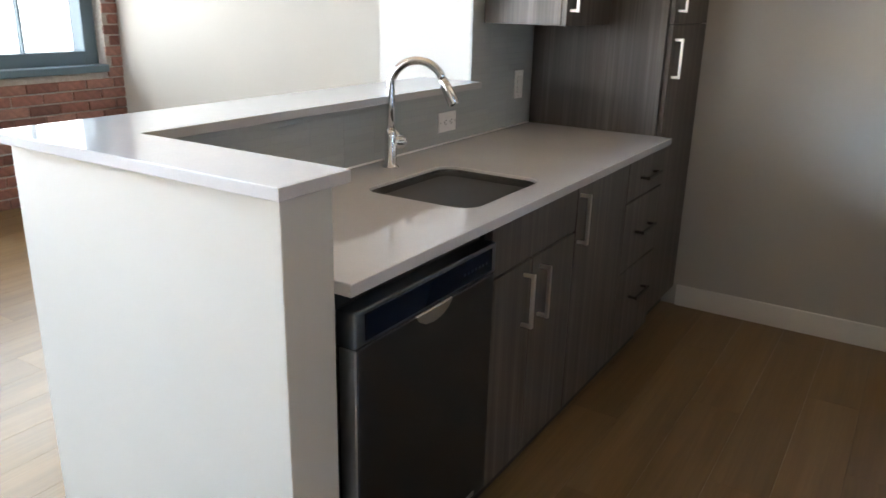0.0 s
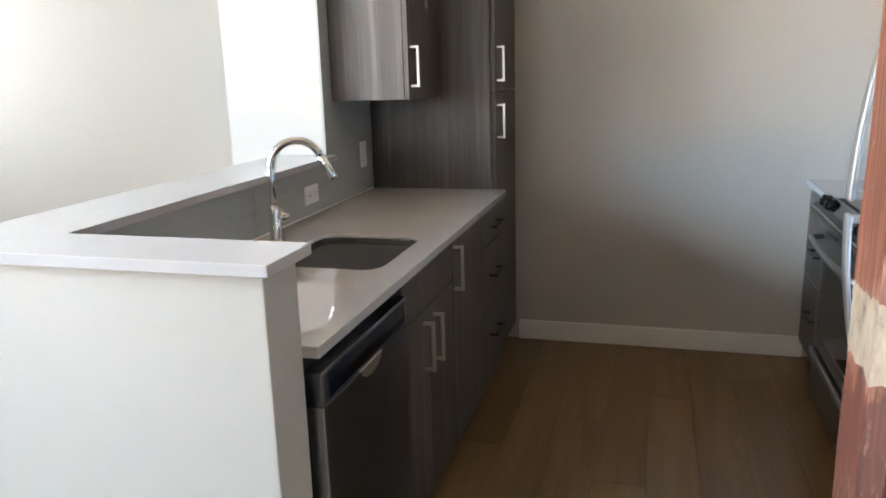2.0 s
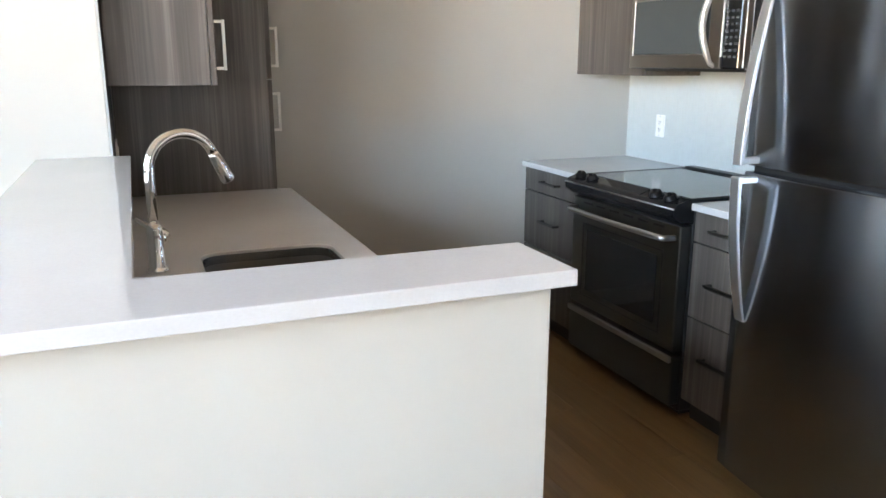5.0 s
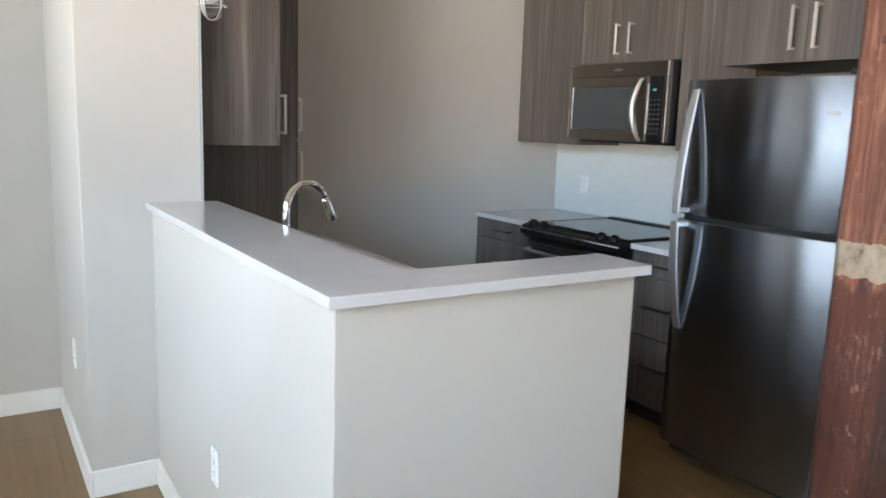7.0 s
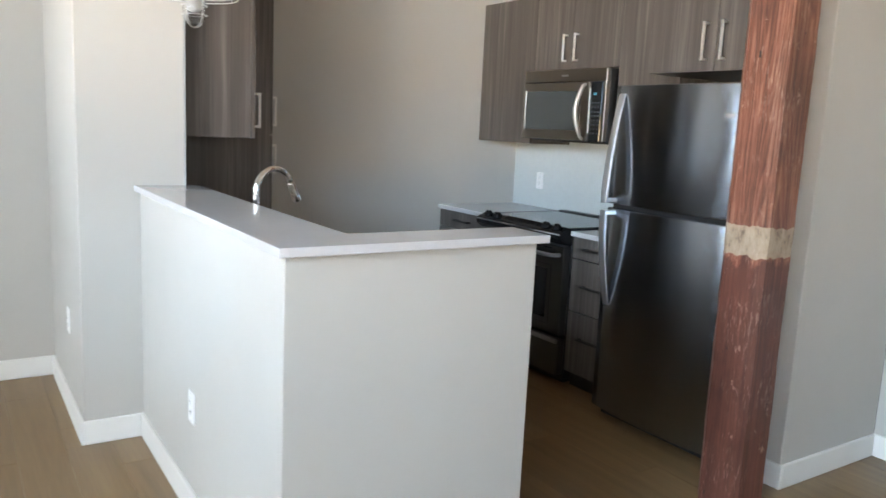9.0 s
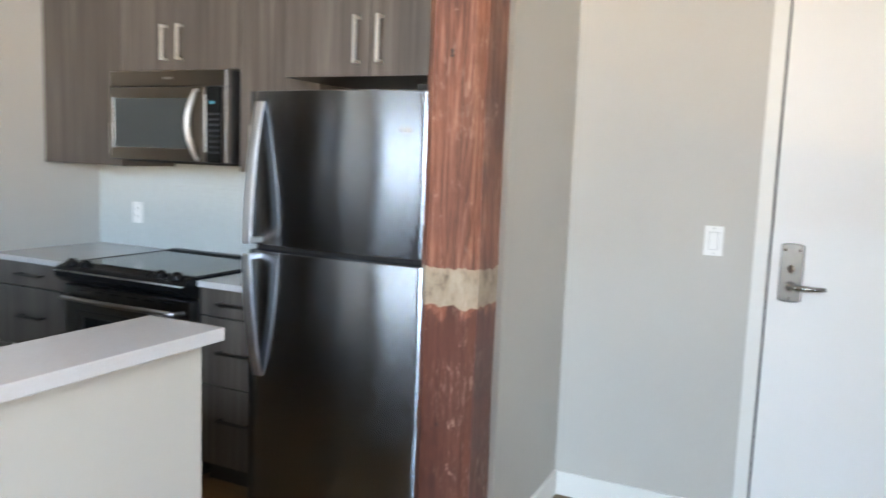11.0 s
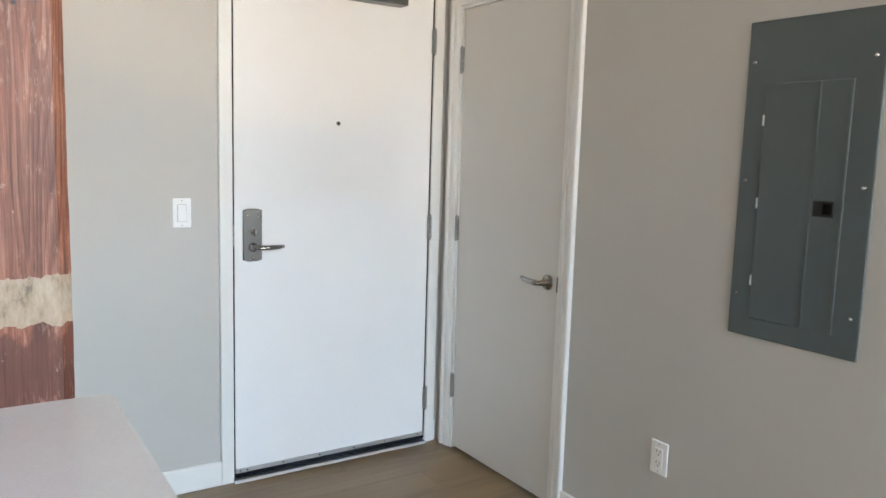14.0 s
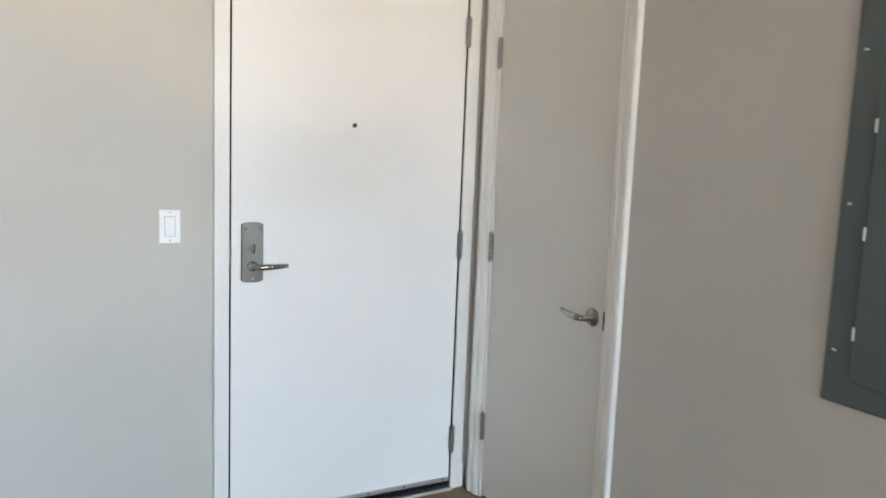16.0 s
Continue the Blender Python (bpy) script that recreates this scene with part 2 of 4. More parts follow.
scuff = m.maths("MAXIMUM", m.maths("MULTIPLY", m.maths("MULTIPLY", patch, scratch), 0.75), m.maths("MULTIPLY", chip, 0.8))
base = m.mix(base, (0.47, 0.31, 0.235), m.maths("MULTIPLY", scuff, 0.72))
holes = m.ramp(m.noise(26.0, (1, 1, 0.7), 2), [(0.235, (1, 1, 1)), (0.265, (0, 0, 0))])
base = m.mix(base, (0.025, 0.014, 0.012), holes)
# a bare band at breast height with ragged rims
rag = m.spread(m.noise(20.0, (1, 1, 0.4), 4), -0.022, 0.022)
zz = m.maths("ADD", sep.outputs[2], rag)
band = m.maths("MULTIPLY", m.maths("GREATER_THAN", zz, 0.985), m.maths("LESS_THAN", zz, 1.095))
bare = m.ramp(m.noise(1.0, (22, 22, 9), 6, 0.75), [(0.34, (0.12, 0.090, 0.07)), (0.46, (0.33, 0.255, 0.18)), (0.68, (0.47, 0.385, 0.295))])
m.colour(m.mix(base, bare, band))
m.rough(m.spread(blot, 0.36, 0.62))
m.bump(m.maths("ADD", painted, m.maths("MULTIPLY", scuff, -0.4)), 0.45, 0.0015)
TIMBER = m.m

m = Mat("floor_plank", 0.36)
info = m.t.nodes.new("ShaderNodeObjectInfo")
comb = m.t.nodes.new("ShaderNodeCombineXYZ")
m.link(m.maths("MULTIPLY", info.outputs["Random"], 37.0), comb.inputs[0])
m.link(m.maths("MULTIPLY", info.outputs["Random"], 91.0), comb.inputs[1])
p1 = m.noise(1.0, (16, 0.9, 1), 5, 0.62, comb.outputs[0], 0.6)
p2 = m.noise(1.0, (95, 3.2, 1), 3, 0.6, comb.outputs[0])
p3 = m.noise(1.0, (3, 0.5, 1), 2, 0.5, comb.outputs[0])
pg = m.maths("ADD", m.maths("MULTIPLY", p1, 0.45), m.maths("ADD", m.maths("MULTIPLY", p2, 0.2), m.maths("MULTIPLY", p3, 0.35)))
col = m.ramp(pg, [(0.3, (0.112, 0.067, 0.028)), (0.5, (0.178, 0.113, 0.051)), (0.7, (0.246, 0.167, 0.082))])
tint = m.ramp(info.outputs["Random"], [(0.0, (0.93, 0.93, 0.93)), (1.0, (1.06, 1.06, 1.06))])
m.colour(m.mix(col, tint, 1.0, "MULTIPLY"))
m.rough(m.spread(p2, 0.25, 0.38)).bump(p2, 0.10, 0.0006)
PLANK = m.m
m = Mat("subfloor", 0.9, 0.0, (0.045, 0.032, 0.022))
SUBFLOOR = m.m

m = Mat("brick", 0.85)
info = m.t.nodes.new("ShaderNodeObjectInfo")
geo = m.t.nodes.new("ShaderNodeNewGeometry")
rnd = m.maths("FRACT", m.maths("ADD", info.outputs["Random"], geo.outputs["Random Per Island"]))
bc = m.ramp(rnd, [(0.0, (0.16, 0.075, 0.062)), (0.5, (0.25, 0.115, 0.09)), (1.0, (0.31, 0.17, 0.14))])
bn = m.noise(30, detail=5)
m.colour(m.mix(bc, m.ramp(bn, [(0.3, (0.7, 0.7, 0.7)), (0.7, (1.15, 1.12, 1.1))]), 1.0, "MULTIPLY"))
m.bump(bn, 0.5, 0.004)
BRICK = m.m
m = Mat("mortar", 0.95)
m.colour(m.ramp(m.noise(40, detail=4), [(0.3, (0.30, 0.27, 0.245)), (0.7, (0.42, 0.39, 0.36))]))
MORTAR = m.m

# ---------------------------------------------------------------- builders
ORIGIN = {}


def box(bm, x0, x1, y0, y1, z0, z1, bev=0.0, seg=1):
    """A box, with its edges eased by bev."""
    x0, x1, y0, y1, z0, z1 = min(x0, x1), max(x0, x1), min(y0, y1), max(y0, y1), min(z0, z1), max(z0, z1)
    made = bmesh.ops.create_cube(bm, size=1.0)["verts"]
    for v in made:
        v.co = Vector((x0 + (v.co.x + 0.5) * (x1 - x0), y0 + (v.co.y + 0.5) * (y1 - y0), z0 + (v.co.z + 0.5) * (z1 - z0)))
    if bev > 0:
        edges = list({e for v in made for e in v.link_edges})
        bmesh.ops.bevel(bm, geom=edges, offset=bev, segments=seg, profile=0.5, affect="EDGES")
    return bm


def boxed(*a, **k):
    return box(bmesh.new(), *a, **k)


def extruded(bm, outline, axis, a, b, bev=0.0, seg=1):
    """A prism: the outline (pairs, in the other two axes in order) from a to b along the axis."""
    def at(p, w):
        return {"x": (w, p[0], p[1]), "y": (p[0], w, p[1]), "z": (p[0], p[1], w)}[axis]
    low = [bm.verts.new(at(p, a)) for p in outline]
    high = [bm.verts.new(at(p, b)) for p in outline]
    n = len(outline)
    faces = [bm.faces.new(low), bm.faces.new(high)]
    faces += [bm.faces.new((low[i], low[(i + 1) % n], high[(i + 1) % n], high[i])) for i in range(n)]
    bmesh.ops.recalc_face_normals(bm, faces=faces)
    if bev > 0:
        edges = list({e for f in faces for e in f.edges})
        bmesh.ops.bevel(bm, geom=edges, offset=bev, segments=seg, profile=0.5, affect="EDGES")
    return bm


def lathe(bm, profile, place=(0, 0, 0), axis=(0, 0, 1), n=24):
    """A turned shape: (radius, height) pairs about an axis from place."""
    turn = Vector((0, 0, 1)).rotation_difference(Vector(axis)).to_matrix()
    rings = []
    for r, h in profile:
        rings.append([bm.verts.new(Vector(place) + turn @ Vector((r * math.cos(i * math.tau / n), r * math.sin(i * math.tau / n), h))) for i in range(n)])
    for p, q in zip(rings, rings[1:]):
        for i in range(n):
            f = bm.faces.new((p[i], p[(i + 1) % n], q[(i + 1) % n], q[i]))
            f.smooth = True
    for ring, flip in ((rings[0], True), (rings[-1], False)):
        if (ring[0].co - ring[n // 2].co).length > 1e-4:
            bm.faces.new(ring[::-1] if flip else ring)
    return bm


def tube(bm, points, radius, n=12, closed=False):
    """A round bar along points; radius: one number or one for each point."""
    pts = [Vector(p) for p in points]
    radii = radius if isinstance(radius, (list, tuple)) else [radius] * len(pts)
    up, rings = Vector((0.123, 0.217, 0.968)), []
    for i, p in enumerate(pts):
        if closed:
            d = pts[(i + 1) % len(pts)] - pts[i - 1]
        else:
            d = pts[min(i + 1, len(pts) - 1)] - pts[max(i - 1, 0)]
        d.normalize()
        side = d.cross(up)
        if side.length < 0.05:
            side = d.cross(Vector((1, 0, 0)))
        side.normalize()
        over = side.cross(d)
        rings.append([bm.verts.new(p + radii[i] * (math.cos(k * math.tau / n) * side + math.sin(k * math.tau / n) * over)) for k in range(n)])
    pairs = list(zip(rings, rings[1:])) + ([(rings[-1], rings[0])] if closed else [])
    for a, b in pairs:
        shift = min(range(n), key=lambda s: sum((a[k].co - b[(k + s) % n].co).length_squared for k in range(0, n, 3)))
        for k in range(n):
            f = bm.faces.new((a[k], a[(k + 1) % n], b[(k + 1 + shift) % n], b[(k + shift) % n]))
            f.smooth = True
    if not closed:
        bm.faces.new(rings[0][::-1])
        bm.faces.new(rings[-1])
    return bm


def arc(centre, radius, a0, a1, n, u, v):
    """Points on an arc in the plane of u and v, degrees."""
    c, u, v = Vector(centre), Vector(u), Vector(v)
    return [c + radius * (math.cos(radians(a0 + (a1 - a0) * i / n)) * u + math.sin(radians(a0 + (a1 - a0) * i / n)) * v) for i in range(n + 1)]


def mesh_of(name, bm, material, shift=(0, 0, 0)):
    bmesh.ops.recalc_face_normals(bm, faces=bm.faces[:])
    bmesh.ops.translate(bm, verts=bm.verts[:], vec=-Vector(shift))
    me = bpy.data.meshes.new(name)
    bm.to_mesh(me)
    bm.free()
    me.materials.append(material)
    return me


def thing(name, place, label, category, group="", kind=""):
    """The Empty at the base of a thing; its parts are given in world metres."""
    ob = new(name)
    ob.empty_display_size = 0.1
    ob.location = place
    ORIGIN[ob] = Vector(place)
    return tagged(ob, label, category, group, kind)


def part(name, bm, material, parent, label=""):
    o = ORIGIN[parent]
    ob = new(name, mesh_of(name, bm, material, o))
    ob.parent = parent
    ORIGIN[ob] = o
    return tagged(ob, label) if label else ob


def solid(name, bm, material, label, category, kind="", group=""):
    """A thing or piece of the setting that is one mesh."""
    ob = new(name, mesh_of(name, bm, material))
    ORIGIN[ob] = Vector((0, 0, 0))
    return tagged(ob, label, category, group, kind)


# ---------------------------------------------------------------- plan
X_EAST, X_ENTRY = 1.135, 1.180
Y_NORTH, Y_CLOSET = 3.600, -0.877
TOP = 3.20
W = "structure"

# wall_north, behind kitchen and living room
solid("wall_north", boxed(X_WEST - 0.4, X_EAST + 0.2, Y_NORTH, Y_NORTH + 0.14, 0, TOP), WALL, "plain greige painted drywall wall behind the kitchen", "wall", W)
solid("wall_east", boxed(X_EAST, X_EAST + 0.2, 1.03, Y_NORTH, 0, TOP), WALL, "greige painted wall behind the range and refrigerator", "wall", W)
solid("wall_stub", boxed(0.46, X_ENTRY, 0.905, 1.03, 0, TOP, bev=0.003), WALL, "short greige wall between refrigerator and entry", "wall", W)
# entry wall with the door's opening
D0, D1, DTOP = -0.850, 0.189, 2.19
bm = bmesh.new()
box(bm, X_ENTRY, X_ENTRY + 0.16, D1, 0.905, 0, TOP)
box(bm, X_ENTRY, X_ENTRY + 0.16, D0, D1, DTOP, TOP)
box(bm, X_ENTRY, X_ENTRY + 0.16, Y_CLOSET - 0.12, D0, 0, TOP)
solid("wall_entry", bm, WALL, "pale greige painted wall round the entry door", "wall", W)
solid("corridor_backing", boxed(X_ENTRY + 0.17, X_ENTRY + 0.2, -1.0, 0.4, 0, TOP), WALL, "plain painted wall beyond the entry door", "wall", W)
# closet wall with its opening
C0, C1, CTOP, X_END = 0.335, 1.066, 2.05, -1.42
bm = bmesh.new()
box(bm, X_END, C0, Y_CLOSET - 0.12, Y_CLOSET, 0, TOP)
box(bm, C0, C1, Y_CLOSET - 0.12, Y_CLOSET, CTOP, TOP)
box(bm, C1, X_ENTRY, Y_CLOSET - 0.12, Y_CLOSET, 0, TOP)
solid("wall_closet", bm, WALL, "greige painted wall with closet door and breaker panel", "wall", W)
solid("wall_closet_back", boxed(C0 - 0.1, X_ENTRY, Y_CLOSET - 0.75, Y_CLOSET - 0.7, 0, TOP), WALL, "plain wall at the back of the closet", "wall", W)
solid("wall_bedroom", boxed(X_END, X_END + 0.12, Y_SOUTH, Y_CLOSET - 0.12, 0, TOP), WALL, "plain greige wall along the living room", "wall", W)
bm = bmesh.new()
xs = [X_WEST - 0.4] + [v for w2 in ASSUMED_SOUTH_WINDOWS for v in w2] + [X_END + 0.12]
for i in range(0, len(xs), 2):
    box(bm, xs[i], xs[i + 1], Y_SOUTH - 0.40, Y_SOUTH, 0, TOP)
for x0, x1 in ASSUMED_SOUTH_WINDOWS:
    box(bm, x0, x1, Y_SOUTH - 0.40, Y_SOUTH, 0, SILL)
    box(bm, x0, x1, Y_SOUTH - 0.40, Y_SOUTH, HEAD, TOP)
solid("wall_south", bm, WALL, "plain greige unseen wall with assumed windows closing the living room", "wall", W)
solid("ceiling", boxed(X_WEST - 0.4, X_ENTRY + 0.2, Y_SOUTH - 0.4, Y_NORTH + 0.14, TOP, TOP + 0.12), CEIL, "unseen ceiling, assumed timber boards toned to limit bounced light", "ceiling", W)

# drywall column and the half wall round the kitchen counter
COLW, COLE, COLS = -1.900, -1.480, 2.580
solid("column", boxed(COLW, COLE, COLS, Y_NORTH, 0, TOP, bev=0.003), WALL, "boxed greige drywall column beside the kitchen counter", "column", W)
HW, HE, HS = -1.662, -0.874, 0.952
bm = bmesh.new()
extruded(bm, [(HW, HS), (HE, HS), (HE, 1.083), (COLE, 1.083), (COLE, COLS), (HW, COLS)], "z", 0, 1.073, 0.002)
solid("half_wall", bm, WALL, "greige painted half wall carrying the raised bar top", "half wall", W)

# baseboards
def baseboard(name, x0, x1, y0, y1):
    bm = bmesh.new()
    box(bm, x0, x1, y0, y1, 0, 0.104, bev=0.003)
    return solid(name, bm, TRIM, "white painted flat baseboard along the wall", "baseboard", W)


T = 0.014
baseboard("baseboard_north_kitchen", -0.875, 0.52, Y_NORTH - T, Y_NORTH)
baseboard("baseboard_north_living", X_WEST, COLW - T, Y_NORTH - T, Y_NORTH)
baseboard("baseboard_column_west", COLW - T, COLW, COLS - T, Y_NORTH)
baseboard("baseboard_column_south", COLW, HW - T, COLS - T, COLS)
baseboard("baseboard_bar", HW - T, HW, HS, COLS)
baseboard("baseboard_stub_south", 0.46, X_ENTRY - T, 0.905 - T, 0.905)
baseboard("baseboard_stub_end", 0.46 - T, 0.46, 0.905 - T, 1.03)
baseboard("baseboard_entry", X_ENTRY - T, X_ENTRY, D1, 0.905)
baseboard("baseboard_entry_corner", X_ENTRY - T, X_ENTRY, Y_CLOSET + 0.02, D0)
baseboard("baseboard_closet", X_END, C0 - 0.068, Y_CLOSET, Y_CLOSET + T)
baseboard("baseboard_closet_end", X_END - T, X_END, Y_SOUTH, Y_CLOSET + T)
baseboard("baseboard_south", X_WEST, X_END - T, Y_SOUTH, Y_SOUTH + T)

# glass mosaic behind the sink and behind the range
def mosaic(root, x, out, fields, material, wide=0.0225):
    """Small tiles on a wall whose backing's face lies at x; out: the sign of its way out; fields: (y0, y1, z0, z1); wide: a tile's length."""
    verts, faces = [], []
    pitch, g = 0.0225, 0.0004
    for y0, y1, z0, z1 in fields:
        for r in range(int((z1 - z0) / pitch)):
            for k in range(round((y1 - y0) / wide)):
                yb, za, n0 = y0 + (k + 1) * wide, z0 + r * pitch, len(verts)
                ya = yb - wide
                for d, i in ((-0.0005, 0.0), (0.0005, 0.0004)):
                    verts += [(x + out * d, ya + g + i, za + g + i), (x + out * d, yb - g - i, za + g + i), (x + out * d, yb - g - i, za + pitch - g - i), (x + out * d, ya + g + i, za + pitch - g - i)]
                quads = [(n0 + 4, n0 + 5, n0 + 6, n0 + 7)] + [(n0 + (q + 1) % 4, n0 + 4 + (q + 1) % 4, n0 + 4 + q, n0 + q) for q in range(4)]
                faces += quads if out > 0 else [f[::-1] for f in quads]
    o = ORIGIN[root]
    data = bpy.data.meshes.new("mosaic_tiles")
    data.from_pydata([(a - o.x, b - o.y, c - o.z) for a, b, c in verts], [], faces)
    data.materials.append(material)
    tiles = new("mosaic_tiles", data)
    tiles.parent = root
    return tagged(tiles, kind="stuff")


splash = thing("backsplash_sink", (COLE, 2.09, 0.89), "glass mosaic backsplash behind the sink, its shade put into the colour", "backsplash", "", W)
bm = bmesh.new()
box(bm, COLE, COLE + 0.006, 1.089, COLS - 0.002, 0.89, 1.068)
box(bm, COLE, COLE + 0.006, COLS - 0.002, 3.088, 0.89, 2.25)
box(bm, COLE + 0.006, HE - 0.03, 1.083, 1.089, 0.89, 1.068)
part("grout", bm, SHADEDSPLASH, splash)
mosaic(splash, COLE + 0.006, 1, [(1.092, 2.578, 0.8925, 1.068), (2.580, 3.028, 0.8925, 1.300), (2.580, 2.658, 1.2975, 2.25)], SHADEDTILE, 0.149)
splash = thing("backsplash_range", (X_EAST, 2.75, 0.875), "pale grey-blue glass mosaic backsplash behind the range", "backsplash", "", W)
part("grout", boxed(X_EAST - 0.0050, X_EAST, 1.89, 3.598, 0.875, 1.40), GROUT, splash)
mosaic(splash, X_EAST - 0.0050, -1, [(1.895, 3.594, 0.878, 1.398)], TILE)

# ---------------------------------------------------------------- west wall: brick, three windows
bm = bmesh.new()
ys = [Y_SOUTH - 0.4] + [v for w2 in sorted(WINDOWS) for v in w2] + [Y_NORTH]
for i in range(0, len(ys), 2):
    box(bm, X_WEST - 0.40, X_WEST - 0.012, ys[i], ys[i + 1], 0, TOP)
for y0, y1 in WINDOWS:
    box(bm, X_WEST - 0.40, X_WEST - 0.012, y0, y1, 0, SILL)
    box(bm, X_WEST - 0.40, X_WEST - 0.012, y0, y1, HEAD, TOP)
wall_west = solid("wall_west", bm, MORTAR, "old red-brown exposed brick wall with deep window openings", "brick wall", W)


def window(name, wide, m):
    """A window for a wall whose face is the plane x = 0 and which looks along +x, from y = 0 to y = wide."""
    root = thing(name, (0, 0, 0), "tall metal-framed window with thin glazing bars in brick", "window", "living room windows", W)
    bm = bmesh.new()
    xa, xb, f = -0.24, -0.10, 0.10
    box(bm, xa, xb, 0, f, SILL, HEAD, 0.004)
    box(bm, xa, xb, wide - f, wide, SILL, HEAD, 0.004)
    box(bm, xa, xb, f, wide - f, SILL, SILL + 0.12, 0.004)
    box(bm, xa, xb, f, wide - f, HEAD - f, HEAD, 0.004)
    part("window_frame", bm, BLUEFRAME, root, "blue-grey painted metal frame")
    part("window_sill", boxed(-0.10, 0.02, 0.002, wide - 0.002, SILL - 0.02, SILL + 0.03, 0.004), BLUEFRAME, root, "blue-grey painted sill")
    n = max(2, round((wide - 2 * f) / 0.38))
    step = (wide - 2 * f) / n
    for i in range(1, n):
        part("glazing_bar", boxed(xa + 0.04, xb - 0.05, f + i * step - 0.009, f + i * step + 0.009, SILL + 0.12, HEAD - f, 0.002), BLUEFRAME, root)
    part("glazing_bar", boxed(xa + 0.045, xb - 0.055, f, wide - f, 1.90, 1.92, 0.002), BLUEFRAME, root)
    for i in range(n):
        for za, zb in ((SILL + 0.12, 1.90), (1.92, HEAD - f)):
            p = part("pane", boxed(xa + 0.06, xa + 0.065, f + i * step + 0.009, f + (i + 1) * step - 0.009, za, zb), PANE, root)
            p.visible_shadow = False
    root.matrix_world = m
    return root


for i, (y0, y1) in enumerate(WINDOWS):
    window("window_%d" % (i + 1), y1 - y0, pose(X_WEST, y0, 0))
# the assumed, unseen windows of the south wall
for i, (x0, x1) in enumerate(ASSUMED_SOUTH_WINDOWS):
    window("window_%d" % (i + 4), x1 - x0, pose(x1, Y_SOUTH, 0, 0, 0, 90))

# ---------------------------------------------------------------- entry door
def hinge(root, place, axis):
    """A butt hinge's knuckles on a door's edge; axis: which way it stands off the wall."""
    bm = bmesh.new()
    x, y, z = place
    for k in range(5):
        lathe(bm, [(0.0065, -0.055 + k * 0.022), (0.0072, -0.0535 + k * 0.022), (0.0072, -0.0355 + k * 0.022), (0.0065, -0.034 + k * 0.022)], place, n=12)
    lathe(bm, [(0.004, 0.055), (0.006, 0.058), (0.0, 0.063)], place, n=12)
    lathe(bm, [(0.0, -0.063), (0.006, -0.058), (0.004, -0.055)], place, n=12)
    if axis == "x":
        box(bm, x + 0.002, x + 0.006, y - 0.014, y + 0.014, z - 0.055, z + 0.055, 0.001)
    else:
        box(bm, x - 0.014, x + 0.014, y - 0.006, y - 0.002, z - 0.055, z + 0.055, 0.001)
    return part("hinge", bm, NICKEL, root, "satin steel butt hinge")


root = thing("door_1", (X_ENTRY, -0.33, 0), "closed white painted flush entry door in steel frame", "door", kind=W)
bm = bmesh.new()
FX = X_ENTRY - 0.014
box(bm, FX, X_ENTRY + 0.14, 0.136, D1, 0, DTOP, 0.003)
box(bm, FX, X_ENTRY + 0.14, D0, -0.797, 0, DTOP, 0.003)
box(bm, FX, X_ENTRY + 0.14, -0.797, 0.136, 2.135, DTOP, 0.003)
box(bm, X_ENTRY + 0.045, X_ENTRY + 0.14, -0.797, 0.136, 0.0, 2.135)
part("door_frame", bm, TRIM, root, "white painted steel frame")
# black strips just proud of the leaf draw the gap as a dark line
bm = bmesh.new()
box(bm, X_ENTRY - 0.0066, X_ENTRY + 0.044, 0.1292, 0.1358, 0.02, 2.134)
box(bm, X_ENTRY - 0.0066, X_ENTRY + 0.044, -0.7968, -0.7918, 0.02, 2.134)
part("weatherstrip", bm, RUBBER, root, "black strip along the door gap")
part("door_leaf", boxed(X_ENTRY - 0.006, X_ENTRY + 0.038, -0.7912, 0.1287, 0.033, 2.131, 0.002), DOOR, root, "white painted flush leaf")
bm = bmesh.new()
box(bm, X_ENTRY - 0.011, X_ENTRY - 0.006, -0.790, 0.128, 0.036, 0.055, 0.0015)
part("door_sweep", bm, ALU, root, "aluminium strip")
part("sweep_rubber", boxed(X_ENTRY - 0.009, X_ENTRY + 0.03, -0.790, 0.128, 0.016, 0.034), RUBBER, root, "black rubber seal")
bm = bmesh.new()
extruded(bm, [(X_ENTRY - 0.030, 0.0), (X_ENTRY - 0.022, 0.010), (X_ENTRY + 0.06, 0.014), (X_ENTRY + 0.06, 0.0)], "y", -0.797, 0.136)
part("threshold", bm, ALU, root, "aluminium threshold")
for y in (-0.76, -0.58, -0.42, -0.25, -0.08, 0.08, 0.11):
    part("screw", lathe(bmesh.new(), [(0.0035, 0), (0.0035, 0.0015), (0.0, 0.0022)], (X_ENTRY - 0.011, y, 0.046), (-1, 0, 0), 8), RUBBER, root)
for z in (0.224, 1.052, 1.898):
    hinge(root, (X_ENTRY - 0.016, -0.796, z), "x")
bm = bmesh.new()
LY, LZ0, LZ1 = 0.056, 0.936, 1.152
out = [(LY - 0.039, LZ0 + 0.006), (LY - 0.02, LZ0), (LY + 0.02, LZ0), (LY + 0.039, LZ0 + 0.006), (LY + 0.039, LZ1 - 0.006), (LY + 0.02, LZ1), (LY - 0.02, LZ1), (LY - 0.039, LZ1 - 0.006)]
extruded(bm, out, "x", X_ENTRY - 0.020, X_ENTRY - 0.006, 0.003, 2)
plate = part("lock_plate", bm, PLATE, root, "satin steel lock plate")
bm = lathe(bmesh.new(), [(0.014, 0), (0.012, 0.008), (0.0, 0.009)], (X_ENTRY - 0.020, LY, 1.060), (-1, 0, 0), 16)
